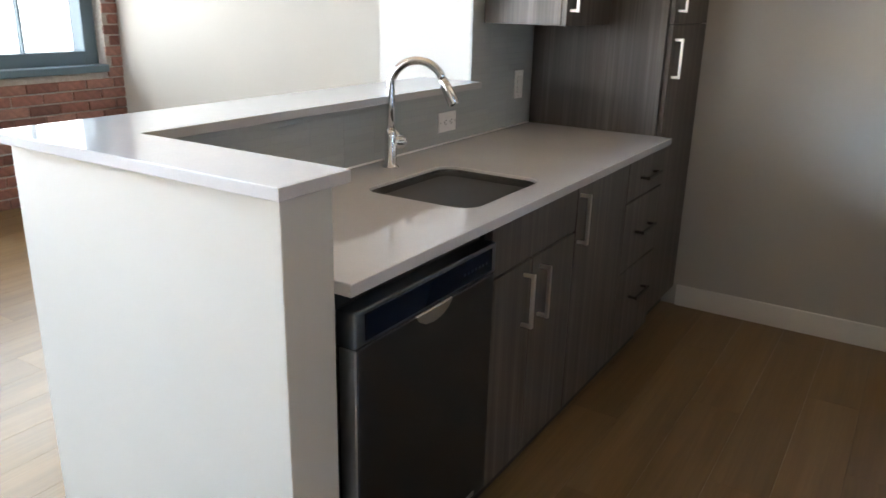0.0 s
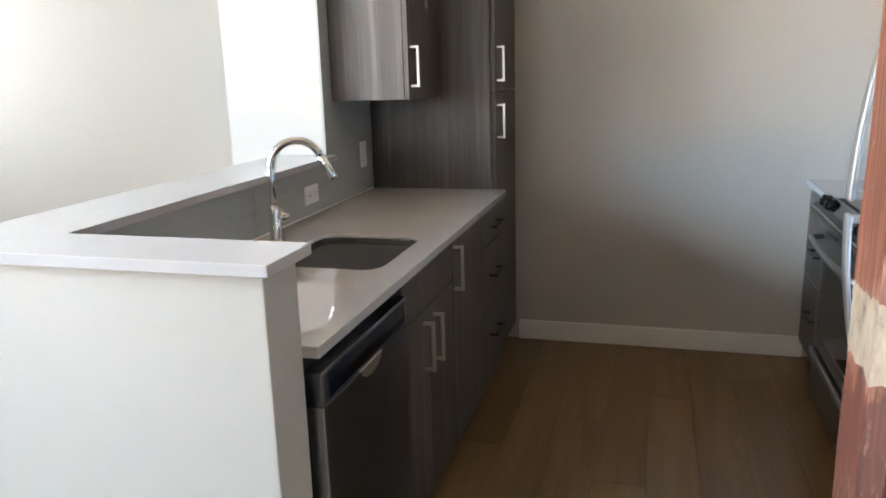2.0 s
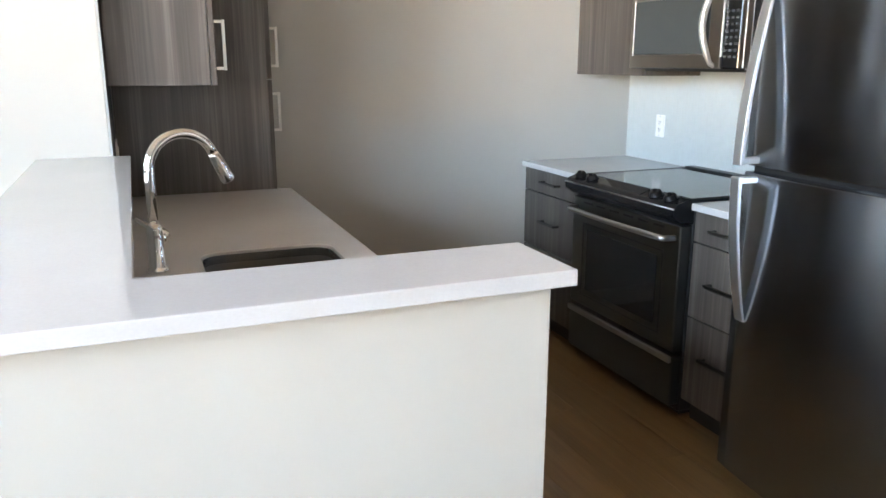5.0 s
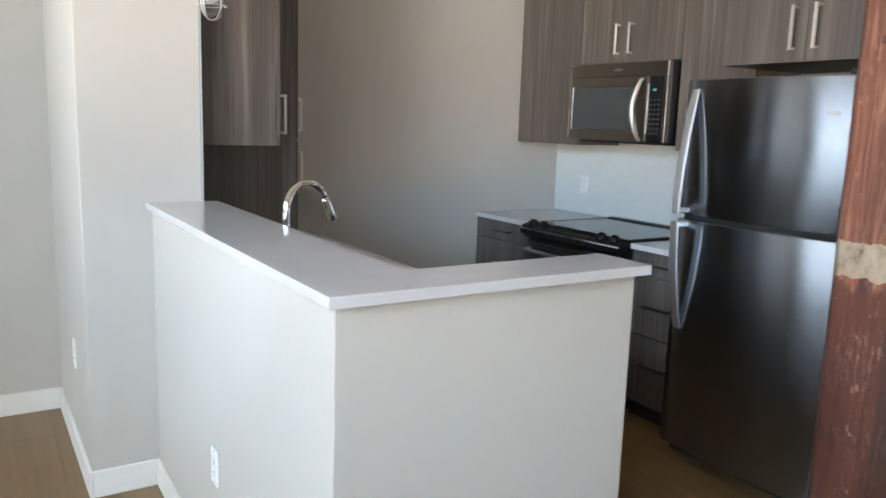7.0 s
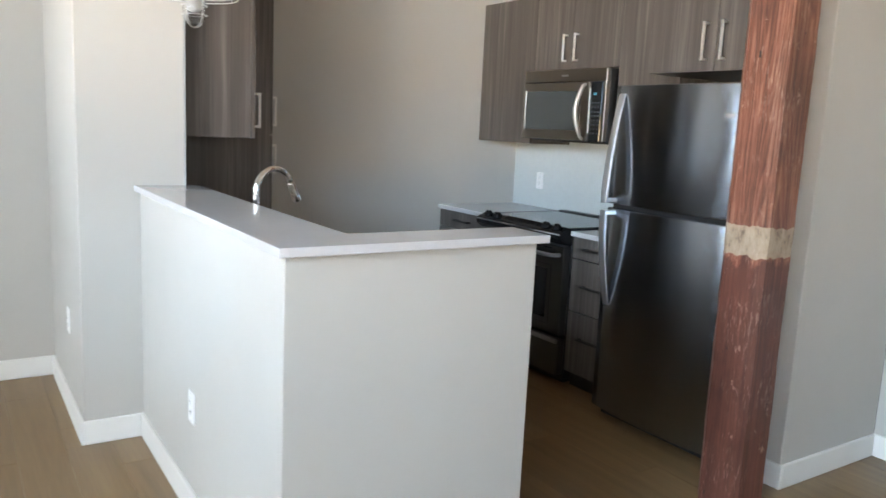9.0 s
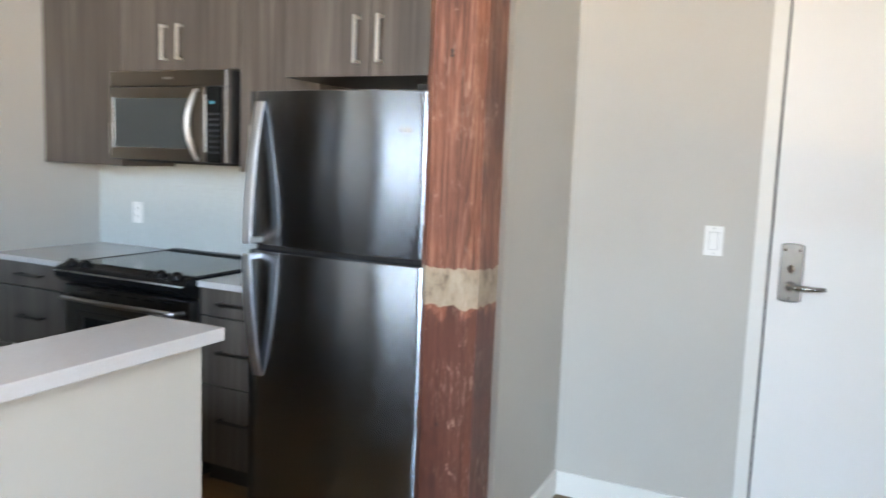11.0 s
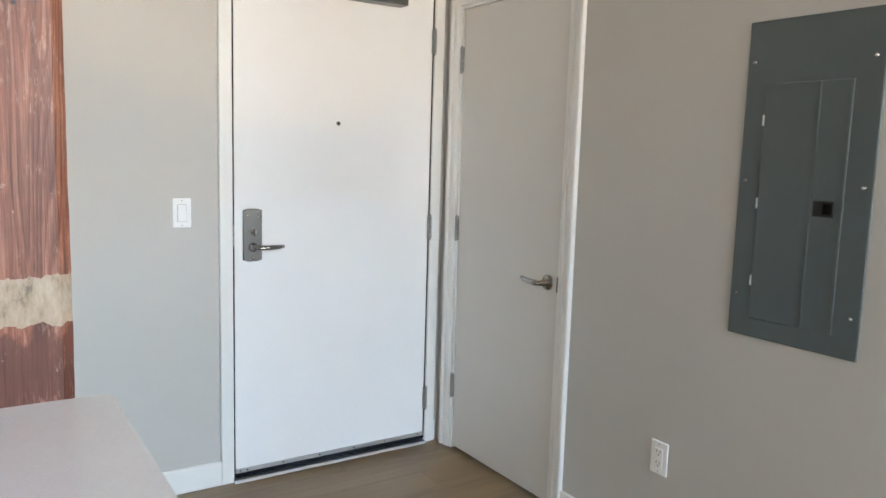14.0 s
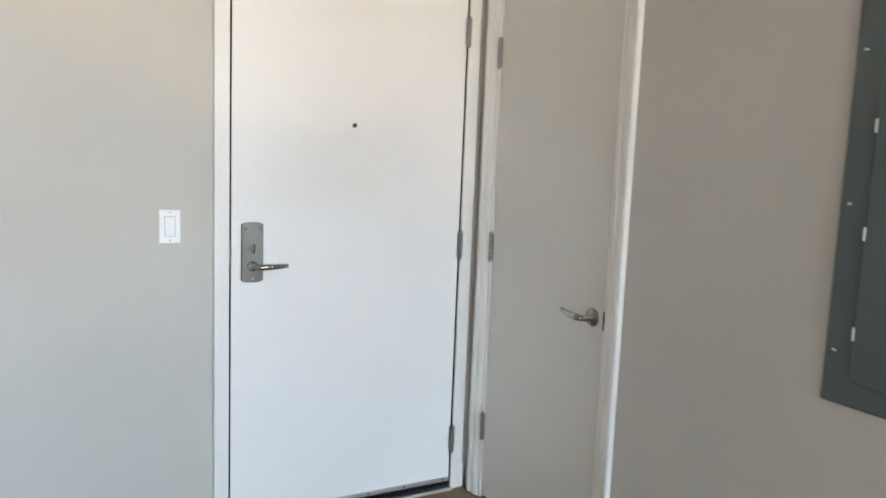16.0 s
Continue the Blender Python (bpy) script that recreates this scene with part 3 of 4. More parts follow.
box(bm, X_ENTRY - 0.042, X_ENTRY - 0.026, LY - 0.005, LY + 0.005, 1.043, 1.077, 0.003, 2)
part("thumb_turn", bm, CHROME, plate)
bm = lathe(bmesh.new(), [(0.019, 0), (0.017, 0.012), (0.011, 0.016), (0.011, 0.045), (0.0, 0.047)], (X_ENTRY - 0.020, LY, 0.995), (-1, 0, 0), 20)
tube(bm, [(X_ENTRY - 0.056, LY + 0.004, 0.995), (X_ENTRY - 0.063, LY - 0.02, 0.996), (X_ENTRY - 0.064, LY - 0.06, 0.996), (X_ENTRY - 0.062, LY - 0.095, 0.997), (X_ENTRY - 0.056, LY - 0.118, 0.998)], [0.010, 0.0115, 0.0105, 0.009, 0.007], 12)
part("lever", bm, LEVER, plate, "polished lever handle")
for dy, dz in ((-0.025, 1.128), (0.025, 1.128), (0.0, 0.95)):
    part("screw", lathe(bmesh.new(), [(0.006, 0), (0.005, 0.002), (0, 0.003)], (X_ENTRY - 0.020, LY + dy, dz), (-1, 0, 0), 10), CHROME, plate)
part("strike", boxed(FX - 0.002, FX + 0.004, 0.1335, 0.1375, 1.00, 1.09), NICKEL, root)
bm = lathe(bmesh.new(), [(0.010, 0), (0.0095, 0.003), (0.006, 0.004)], (X_ENTRY - 0.006, -0.325, 1.511), (-1, 0, 0), 16)
peep = part("peephole", bm, NICKEL, root, "small brass peephole")
part("lens", lathe(bmesh.new(), [(0.006, 0), (0.0, 0.001)], (X_ENTRY - 0.0101, -0.325, 1.511), (-1, 0, 0), 12), GLOSSBLACK, peep)
closer = part("door_closer", boxed(X_ENTRY - 0.075, X_ENTRY - 0.006, -0.62, -0.36, 2.026, 2.085, 0.004, 2), PLATE, root, "silver door closer")
bm = bmesh.new()
tube(bm, [(X_ENTRY - 0.045, -0.56, 2.082), (X_ENTRY - 0.21, -0.40, 2.086)], 0.008, 10)
tube(bm, [(X_ENTRY - 0.21, -0.40, 2.094), (X_ENTRY - 0.03, -0.24, 2.15)], 0.008, 10)
part("closer_arm", bm, ALU, closer)

# ---------------------------------------------------------------- closet door
root = thing("door_2", (0.7, Y_CLOSET, 0), "closed greige painted flush closet door with white casing", "door", kind=W)
bm = bmesh.new()


def casing(bm, x0, x1, inner):
    """A moulded casing board, thicker towards its outer edge."""
    s = 1 if inner == x1 else -1
    a = x0 if s == 1 else x1
    prof = [(0, 0), (0, 0.019), (0.010, 0.021), (0.018, 0.019), (0.024, 0.014), (0.040, 0.012), (0.046, 0.015), (0.054, 0.012), (0.062, 0.008), (0.066, 0.0)]
    extruded(bm, [(a + s * u, Y_CLOSET + v) for u, v in prof], "z", 0, CTOP + 0.066)


casing(bm, C0 - 0.068, C0 - 0.002, C0 - 0.002)
casing(bm, C1 + 0.002, C1 + 0.068, C1 + 0.002)
box(bm, C0 - 0.002, C1 + 0.002, Y_CLOSET, Y_CLOSET + 0.014, CTOP, CTOP + 0.066, 0.003)
part("casing", bm, TRIM, root, "white moulded casing")
bm = bmesh.new()
box(bm, C0, C0 + 0.014, Y_CLOSET - 0.12, Y_CLOSET + 0.003, 0, CTOP)
box(bm, C1 - 0.014, C1, Y_CLOSET - 0.12, Y_CLOSET + 0.003, 0, CTOP)
box(bm, C0 + 0.014, C1 - 0.014, Y_CLOSET - 0.12, Y_CLOSET + 0.003, CTOP - 0.012, CTOP)
part("jamb", bm, TRIM, root)
part("door_leaf", boxed(C0 + 0.017, C1 - 0.017, Y_CLOSET - 0.040, Y_CLOSET - 0.003, 0.014, CTOP - 0.016, 0.0015), CLOSET, root, "greige flush leaf")
for z in (0.309, 1.057, 1.815):
    hinge(root, (C1 - 0.012, Y_CLOSET + 0.006, z), "y")
bm = lathe(bmesh.new(), [(0.031, 0), (0.031, 0.005), (0.026, 0.010), (0.012, 0.012), (0.011, 0.050), (0.0, 0.052)], (0.412, Y_CLOSET - 0.003, 0.905), (0, 1, 0), 24)
tube(bm, [(0.404, Y_CLOSET + 0.046, 0.905), (0.43, Y_CLOSET + 0.053, 0.906), (0.47, Y_CLOSET + 0.052, 0.907), (0.505, Y_CLOSET + 0.046, 0.909), (0.528, Y_CLOSET + 0.036, 0.912)], [0.010, 0.012, 0.011, 0.009, 0.007], 12)
part("lever", bm, LEVER, root, "dark polished lever handle")
part("latch_plate", boxed(C0 + 0.012, C0 + 0.0175, Y_CLOSET - 0.006, Y_CLOSET + 0.0045, 0.875, 0.935), RUBBER, root)

# ---------------------------------------------------------------- kitchen, sink side
def pull(root, x, y, z0, z1, out=1, axis="z"):
    """A square bar pull on a front that faces along x (out: its sign); axis y: laid level between z0 and z1 as y's."""
    bm = bmesh.new()
    if axis == "z":
        box(bm, x + out * 0.026, x + out * 0.036, y - 0.006, y + 0.006, z0, z1, 0.0012)
        for z in (z0 + 0.006, z1 - 0.006):
            box(bm, x, x + out * 0.027, y - 0.005, y + 0.005, z - 0.005, z + 0.005, 0.001)
    else:
        z = y
        box(bm, x + out * 0.026, x + out * 0.036, z0, z1, z - 0.006, z + 0.006, 0.0012)
        for yy in (z0 + 0.006, z1 - 0.006):
            box(bm, x, x + out * 0.027, yy - 0.005, yy + 0.005, z - 0.005, z + 0.005, 0.001)
    # level pulls carry their shade in the metal's colour
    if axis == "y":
        return part("handle", bm, SHADEDPULL, root, "square nickel bar pull, shade put into its colour")
    return part("handle", bm, PULL, root, "square satin nickel bar pull")


def front(root, name, x, y0, y1, z0, z1, out=1):
    """A slab front 19 mm thick whose outer face lies at x."""
    g = 0.0015
    return part(name, boxed(x - out * 0.019, x, y0 + g, y1 - g, z0 + g, z1 - g, 0.0012), LAMINATE, root)


def carcass(root, x0, x1, y0, y1, z0, z1, toe=0.0, out=1):
    bm = bmesh.new()
    box(bm, x0, x1, y0 + 0.001, y1 - 0.001, z0 + toe, z1, 0.001)
    part("body", bm, CARCASS if toe else LAMINATE, root)
    if toe:
        xa, xb = (x0, x1 - 0.03) if out > 0 else (x0 + 0.03, x1)
        part("toe_kick", boxed(xa, xb, y0 + 0.001, y1 - 0.001, z0, z0 + toe), CARCASS, root, "dark toe kick")


KB = "dark grey-brown wood-grain laminate "
FRONT = -0.862
XB = COLE + 0.008
# sink base
root = thing("sink_cabinet", (-1.17, 1.95, 0), KB + "sink cabinet with two doors", "cabinet", "kitchen base cabinets")
carcass(root, XB, FRONT - 0.021, 1.665, 2.205, 0, 0.855, 0.09)
front(root, "false_drawer", FRONT, 1.665, 2.205, 0.712, 0.852)
a = front(root, "door", FRONT, 1.665, 1.908, 0.09, 0.709)
pull(a, FRONT, 1.856, 0.520, 0.680)
a = front(root, "door", FRONT, 1.908, 2.205, 0.09, 0.709)
pull(a, FRONT, 1.960, 0.516, 0.676)
# pull-out
root = thing("base_cabinet", (-1.17, 2.45, 0), KB + "base cabinet with one tall door", "cabinet", "kitchen base cabinets")
carcass(root, XB, FRONT - 0.021, 2.207, 2.668, 0, 0.855, 0.09)
a = front(root, "door", FRONT, 2.207, 2.668, 0.09, 0.852)
pull(a, FRONT, 2.226, 0.668, 0.830)
# drawers
root = thing("drawer_cabinet", (-1.17, 2.88, 0), KB + "base cabinet with three drawers", "cabinet", "kitchen base cabinets")
carcass(root, XB, FRONT - 0.021, 2.670, 3.088, 0, 0.855, 0.09)
for za, zb, h in ((0.70, 0.852, 0.775), (0.43, 0.697, 0.565), (0.09, 0.427, 0.300)):
    a = front(root, "drawer", FRONT, 2.670, 3.088, za, zb)
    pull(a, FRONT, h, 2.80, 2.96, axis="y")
TALL = -0.892
# tall cabinet
root = thing("tall_cabinet", (-1.17, 3.34, 0), "tall " + KB + "pantry cabinet in the corner", "cabinet")
carcass(root, XB, TALL - 0.021, 3.090, Y_NORTH - 0.002, 0, 2.25, 0.09)
part("side_panel", boxed(XB, TALL - 0.020, 3.0885, 3.1075, 0.0, 2.252, 0.001), LAMINATE, root)
a = front(root, "door", TALL, 3.108, Y_NORTH - 0.003, 0.09, 1.312)
pull(a, TALL, 3.150, 1.108, 1.262)
a = front(root, "door", TALL, 3.108, Y_NORTH - 0.003, 1.314, 2.25)
pull(a, TALL, 3.150, 1.358, 1.512)
# wall cabinet over the counter
root = thing("wall_cabinet", (-1.31, 2.86, 1.305), KB + "wall cabinet hung beside the pantry", "cabinet", "kitchen wall cabinets")
part("body", boxed(XB, -1.163, 2.661, 3.087, 1.305, 2.25, 0.001), LAMINATE, root)
a = front(root, "door", -1.142, 2.660, 3.087, 1.303, 2.25)
pull(a, -1.142, 2.690, 1.352, 1.512)

# dishwasher
root = thing("dishwasher", (-1.15, 1.385, 0), "stainless dishwasher with black control strip under the counter", "dishwasher")
DX = -0.848
part("body", boxed(XB, DX - 0.045, 1.090, 1.658, 0.0, 0.85, 0.002), BLACK, root, "black tub and sides")
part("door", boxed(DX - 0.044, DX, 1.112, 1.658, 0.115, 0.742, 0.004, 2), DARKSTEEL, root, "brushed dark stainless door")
part("edge_trim", boxed(DX - 0.040, DX + 0.001, 1.105, 1.1115, 0.115, 0.742, 0.002), STEEL, root, "bright steel door edge")
strip = part("control_strip", boxed(DX - 0.044, DX + 0.002, 1.103, 1.658, 0.746, 0.822, 0.004, 2), FASCIA, root, "stainless control fascia")
part("display", boxed(DX + 0.0015, DX + 0.004, 1.135, 1.635, 0.755, 0.812, 0.001), DARKBLUE, strip, "glossy dark strip")
for k in range(7):
    part("print", boxed(DX + 0.0038, DX + 0.0046, 1.50 + k * 0.017, 1.510 + k * 0.017, 0.777, 0.784), DIMPRINT, strip)
bm = bmesh.new()
extruded(bm, [(1.31, 0.742), (1.325, 0.725), (1.35, 0.712), (1.385, 0.707), (1.42, 0.712), (1.445, 0.725), (1.46, 0.742)], "x", DX - 0.006, DX + 0.0022, 0.002)
part("pocket_handle", bm, PULL, root, "curved bright pocket handle")
part("toe_panel", boxed(DX - 0.06, DX - 0.03, 1.090, 1.658, 0.0, 0.11), BLACK, root)
part("badge", boxed(DX - 0.001, DX + 0.0018, 1.54, 1.595, 0.128, 0.140), ALU, root)

# counter with the sink's opening
CT, CB = 0.886, 0.860
SX0, SX1, SY0, SY1, SR = -1.275, -0.930, 1.668, 2.092, 0.055


def rounded(x0, x1, y0, y1, r, n=6):
    pts = []
    for cx, cy, a in ((x1 - r, y1 - r, 0), (x0 + r, y1 - r, 90), (x0 + r, y0 + r, 180), (x1 - r, y0 + r, 270)):
        pts += [(cx + r * math.cos(radians(a + 90 * i / n)), cy + r * math.sin(radians(a + 90 * i / n))) for i in range(n + 1)]
    return pts


def slab_with_hole(x0, x1, y0, y1, z0, z1, hole):
    """A flat slab round an opening, with an outer outline split to the hole's corners."""
    bm = bmesh.new()
    n = len(hole)
    corner = [(x1, y1), (x0, y1), (x0, y0), (x1, y0)]
    q = n // 4
    for z, up in ((z0, False), (z1, True)):
        ring = [bm.verts.new((*p, z)) for p in hole]
        out = [bm.verts.new((*p, z)) for p in corner]
        for k in range(4):
            seg = ring[k * q:(k + 1) * q]
            for i in range(q - 1):
                bm.faces.new((seg[i], out[k], seg[i + 1]))
            bm.faces.new((seg[-1], out[k], out[(k + 1) % 4], ring[((k + 1) * q) % n]))
        if up:
            for i in range(n):
                bm.faces.new((low[0][i], low[0][(i + 1) % n], ring[(i + 1) % n], ring[i]))
            for i in range(4):
                bm.faces.new((low[1][i], low[1][(i + 1) % 4], out[(i + 1) % 4], out[i]))
        low = (ring, out)
    bmesh.ops.recalc_face_normals(bm, faces=bm.faces[:])
    rim = [e for e in bm.edges if all(abs(v.co.z - z1) < 1e-5 for v in e.verts) and len(e.link_faces) == 2 and any(abs(f.normal.z) < 0.5 for f in e.link_faces)]
    bmesh.ops.bevel(bm, geom=rim, offset=0.002, segments=1, affect="EDGES")
    return bm


solid("counter", slab_with_hole(COLE + 0.007, -0.842, 1.090, 3.087, CB, CT, rounded(SX0, SX1, SY0, SY1, SR)), QUARTZ, "white quartz kitchen counter with undermount sink opening", "counter")
bm = bmesh.new()
tube(bm, [(COLE + 0.009, 1.10, CT + 0.001), (COLE + 0.009, 3.08, CT + 0.001)], 0.004, 6)
solid("caulk_line", bm, PLASTIC, "white caulk line behind the counter", "caulk", W)

root = thing("sink", ((SX0 + SX1) / 2, (SY0 + SY1) / 2, 0.62), "undermounted rectangular stainless steel kitchen sink", "sink")
bm = bmesh.new()
rings = []
for grow, z in ((0.012, CB - 0.001), (-0.001, CB - 0.001), (-0.001, CT - 0.009), (-0.003, CT - 0.009), (-0.0032, CT - 0.011), (-0.0038, CT - 0.030), (-0.006, 0.690), (-0.0085, 0.672), (-0.015, 0.653), (-0.027, 0.638), (-0.046, 0.629), (-0.070, 0.626)):
    pts = rounded(SX0 - grow, SX1 + grow, SY0 - grow, SY1 + grow, SR + grow * 0.6, 6)
    rings.append([bm.verts.new((*p, z)) for p in pts])
for k, (p, q) in enumerate(zip(rings, rings[1:])):
    for i in range(len(p)):
        bm.faces.new((p[i], p[(i + 1) % len(p)], q[(i + 1) % len(p)], q[i])).smooth = k > 3
bm.faces.new(rings[-1])
basin = part("basin", bm, SINK, root)
sol = basin.modifiers.new("thickness", "SOLIDIFY")
sol.thickness, sol.offset = 0.002, -1
part("drain", lathe(bmesh.new(), [(0.045, 0), (0.045, 0.003), (0.036, 0.003), (0.032, 0.0005), (0, 0.0005)], ((SX0 + SX1) / 2, 1.88, 0.6265), n=24), CHROME, root, "chrome drain")

# faucet
FXX, FY = -1.383, 1.950
root = thing("faucet", (FXX, FY, CT), "tall chrome gooseneck pull-down kitchen faucet", "faucet")
bm = lathe(bmesh.new(), [(0.026, 0), (0.026, 0.004), (0.0235, 0.008), (0.0190, 0.012), (0.0185, 0.09), (0.0175, 0.108), (0.0130, 0.118)], (FXX, FY, CT), n=28)
part("body", bm, CHROME, root)
dirx, diry = 0.945, 0.327
uu = Vector((dirx, diry, 0)).normalized()
R = 0.083
pts = [Vector((FXX, FY, CT + 0.112)), Vector((FXX, FY, CT + 0.20)), Vector((FXX, FY, 1.120))]
pts += arc(Vector((FXX, FY, 1.130)) + uu * R, R, 180, 22, 16, uu, (0, 0, 1))
part("neck", tube(bmesh.new(), pts, 0.0125, 16), CHROME, root)
d = (pts[-1] - pts[-2]).normalized()
a = pts[-1]
part("spray_head", tube(bmesh.new(), [a, a + d * 0.008, a + d * 0.012, a + d * 0.045, a + d * 0.076, a + d * 0.082], [0.0128, 0.0132, 0.0145, 0.0165, 0.0180, 0.0160], 20), CHROME, root, "chrome pull-down spray head")
bm = bmesh.new()
lv = Vector((0.35, 0.94, 0)).normalized()
lathe(bm, [(0.019, 0.010), (0.021, 0.016), (0.021, 0.044), (0.017, 0.050), (0, 0.050)], (FXX, FY, CT + 0.078), lv, 18)
c0 = Vector((FXX, FY, CT + 0.078)) + lv * 0.040
tube(bm, [c0, c0 + Vector((-0.02, 0.008, 0.018)), c0 + Vector((-0.055, 0.014, 0.045))], [0.008, 0.0075, 0.006], 10)
part("lever", bm, CHROME, root, "chrome side lever")

# raised bar top
bm = bmesh.new()
BT = 1.098
extruded(bm, [(-1.686, 0.924), (-0.848, 0.924), (-0.848, 1.104), (-1.424, 1.104), (-1.424, COLS - 0.002), (-1.686, COLS - 0.002)], "z", 1.074, BT, 0.002, 2)
solid("bar_top", bm, QUARTZ, "L-shaped white quartz bar top on the half wall", "bar top")

# ---------------------------------------------------------------- kitchen, range side
RF = 0.500
RB = X_EAST - 0.008
UF = 0.790
for name, y0, y1 in (("drawer_cabinet", 3.035, Y_NORTH - 0.002), ("drawer_cabinet", 1.885, 2.262)):
    root = thing(name, (0.82, (y0 + y1) / 2, 0), KB + ("corner base cabinet with drawers" if y0 > 3 else "narrow base cabinet with three drawers"), "cabinet", "kitchen base cabinets")
    carcass(root, RF + 0.021, RB, y0, y1, 0, 0.846, 0.09, -1)
    for za, zb, h in ((0.728, 0.844, 0.788), (0.435, 0.725, 0.585), (0.09, 0.432, 0.295)):
        a = front(root, "drawer", RF, y0, y1, za, zb, -1)
        mid = (y0 + y1) / 2
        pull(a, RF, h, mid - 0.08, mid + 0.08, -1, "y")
    solid("counter", boxed(RF - 0.022, RB, y0 + 0.001, y1 - 0.001, CB - 0.012, CT - 0.012, 0.002), QUARTZ, "white quartz counter beside the range", "counter")

# wall cabinets
UB, UT = 1.318, 2.225
root = thing("wall_cabinet", (0.96, 3.3, UB), KB + "wall cabinet in the corner", "cabinet", "kitchen wall cabinets")
part("body", boxed(UF + 0.021, RB, 3.036, Y_NORTH - 0.002, UB, UT, 0.001), LAMINATE, root)
a = front(root, "door", UF, 3.036, Y_NORTH - 0.002, UB, UT, -1)
pull(a, UF, 3.075, UB + 0.052, UB + 0.205, -1)
root = thing("wall_cabinet", (0.96, 2.65, 1.77), KB + "wall cabinet above the microwave", "cabinet", "kitchen wall cabinets")
part("body", boxed(UF + 0.021, RB, 2.313, 3.034, 1.768, UT, 0.001), LAMINATE, root)
for y0, y1, h in ((2.313, 2.700, 2.652), (2.700, 3.034, 2.748)):
    a = front(root, "door", UF, y0, y1, 1.768, UT, -1)
    pull(a, UF, h, 1.812, 1.972, -1)
root = thing("wall_cabinet", (0.96, 2.07, UB), "narrow " + KB + "wall cabinet", "cabinet", "kitchen wall cabinets")
part("body", boxed(UF + 0.021, RB, 1.884, 2.311, UB, UT, 0.001), LAMINATE, root)
a = front(root, "door", UF, 1.884, 2.311, UB, UT, -1)
pull(a, UF, 2.222, UB + 0.052, UB + 0.205, -1)
root = thing("wall_cabinet", (0.85, 1.49, 1.70), KB + "deep wall cabinet above the refrigerator", "cabinet", "kitchen wall cabinets")
part("body", boxed(0.575, RB, 1.085, 1.882, 1.70, UT, 0.001), LAMINATE, root)
for y0, y1, h in ((1.085, 1.503, 1.455), (1.503, 1.882, 1.552)):
    a = front(root, "door", 0.554, y0, y1, 1.698, UT, -1)
    pull(a, 0.554, h, 1.745, 1.915, -1)

# range
root = thing("range", (0.8, 2.648, 0), "stainless slide-in electric range with black glass cooktop", "range")
Y0, Y1 = 2.268, 3.030
part("body", boxed(0.500, RB, Y0, Y1, 0.03, 0.868, 0.003), BLACK, root, "black enamel body")
part("cooktop", boxed(0.485, RB - 0.06, Y0 - 0.004, Y1 + 0.004, 0.8720, 0.8820, 0.003, 2), RUBBER, root, "thick black cooktop rim")
bm = bmesh.new()
box(bm, 0.512, 1.020, Y0 + 0.034, Y1 - 0.034, 0.8815, 0.8826)
part("cook_surface", bm, FIELD, root, "grey reflecting glass field")
part("rear_vent", boxed(RB - 0.058, RB, Y0, Y1, 0.8600, 0.8890, 0.004), BLACK, root)
bm = bmesh.new()
extruded(bm, [(0.500, 0.881), (0.470, 0.889), (0.418, 0.870), (0.400, 0.846), (0.402, 0.826), (0.440, 0.799), (0.500, 0.792)], "y", Y0 - 0.002, Y1 + 0.002, 0.004, 2)
panel = part("control_panel", bm, GLOSSPLASTIC, root, "glossy black sloping control panel")
part("trim", tube(bmesh.new(), [(0.4035, Y0, 0.853), (0.4035, Y1, 0.853)], 0.0035, 8), STEEL, panel, "thin stainless edge")
bm = bmesh.new()
extruded(bm, [(0.4695, 0.8905), (0.424, 0.8740), (0.423, 0.8715), (0.470, 0.8870)], "y", 2.50, 2.80)
part("touch_strip", bm, GLOSSBLACK, panel)
for y in (2.335, 2.425, 2.875, 2.965):
    n = Vector((-0.35, 0, 0.94)).normalized()
    bm = lathe(bmesh.new(), [(0.030, 0), (0.030, 0.004), (0.025, 0.008), (0.023, 0.017), (0.019, 0.020), (0, 0.020)], (0.443, y, 0.880), n, 20)
    box(bm, 0.425, 0.441, y - 0.004, y + 0.004, 0.896, 0.907, 0.002)
    part("knob", bm, GLOSSPLASTIC, panel, "black control knob")
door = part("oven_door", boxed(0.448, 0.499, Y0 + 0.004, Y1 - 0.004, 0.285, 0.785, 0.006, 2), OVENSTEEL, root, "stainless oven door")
part("oven_window", boxed(0.445, 0.4485, Y0 + 0.13, Y1 - 0.13, 0.365, 0.645, 0.0012), GLOSSBLACK, door, "dark oven window")
bm = bmesh.new()
box(bm, 0.4455, 0.449, Y0 + 0.095, Y0 + 0.101, 0.335, 0.675)
box(bm, 0.4455, 0.449, Y1 - 0.101, Y1 - 0.095, 0.335, 0.675)
box(bm, 0.4455, 0.449, Y0 + 0.095, Y1 - 0.095, 0.335, 0.341)
box(bm, 0.4455, 0.449, Y0 + 0.095, Y1 - 0.095, 0.669, 0.675)
part("window_groove", bm, DARKSTEEL, door)
bm = bmesh.new()
pts = [(0.450, Y0 + 0.035, 0.735)] + [(0.400 - 0.012 * math.sin(math.pi * i / 10), Y0 + 0.05 + (Y1 - Y0 - 0.1) * i / 10, 0.735) for i in range(11)] + [(0.450, Y1 - 0.035, 0.735)]
tube(bm, pts, 0.0115, 12)
part("handle", bm, STEEL, door, "curved stainless oven handle")
for k in range(6):
    part("vent_slot", boxed(0.4455, 0.449, Y0 + 0.10 + k * 0.10, Y0 + 0.165 + k * 0.10, 0.762, 0.770), BLACK, door)
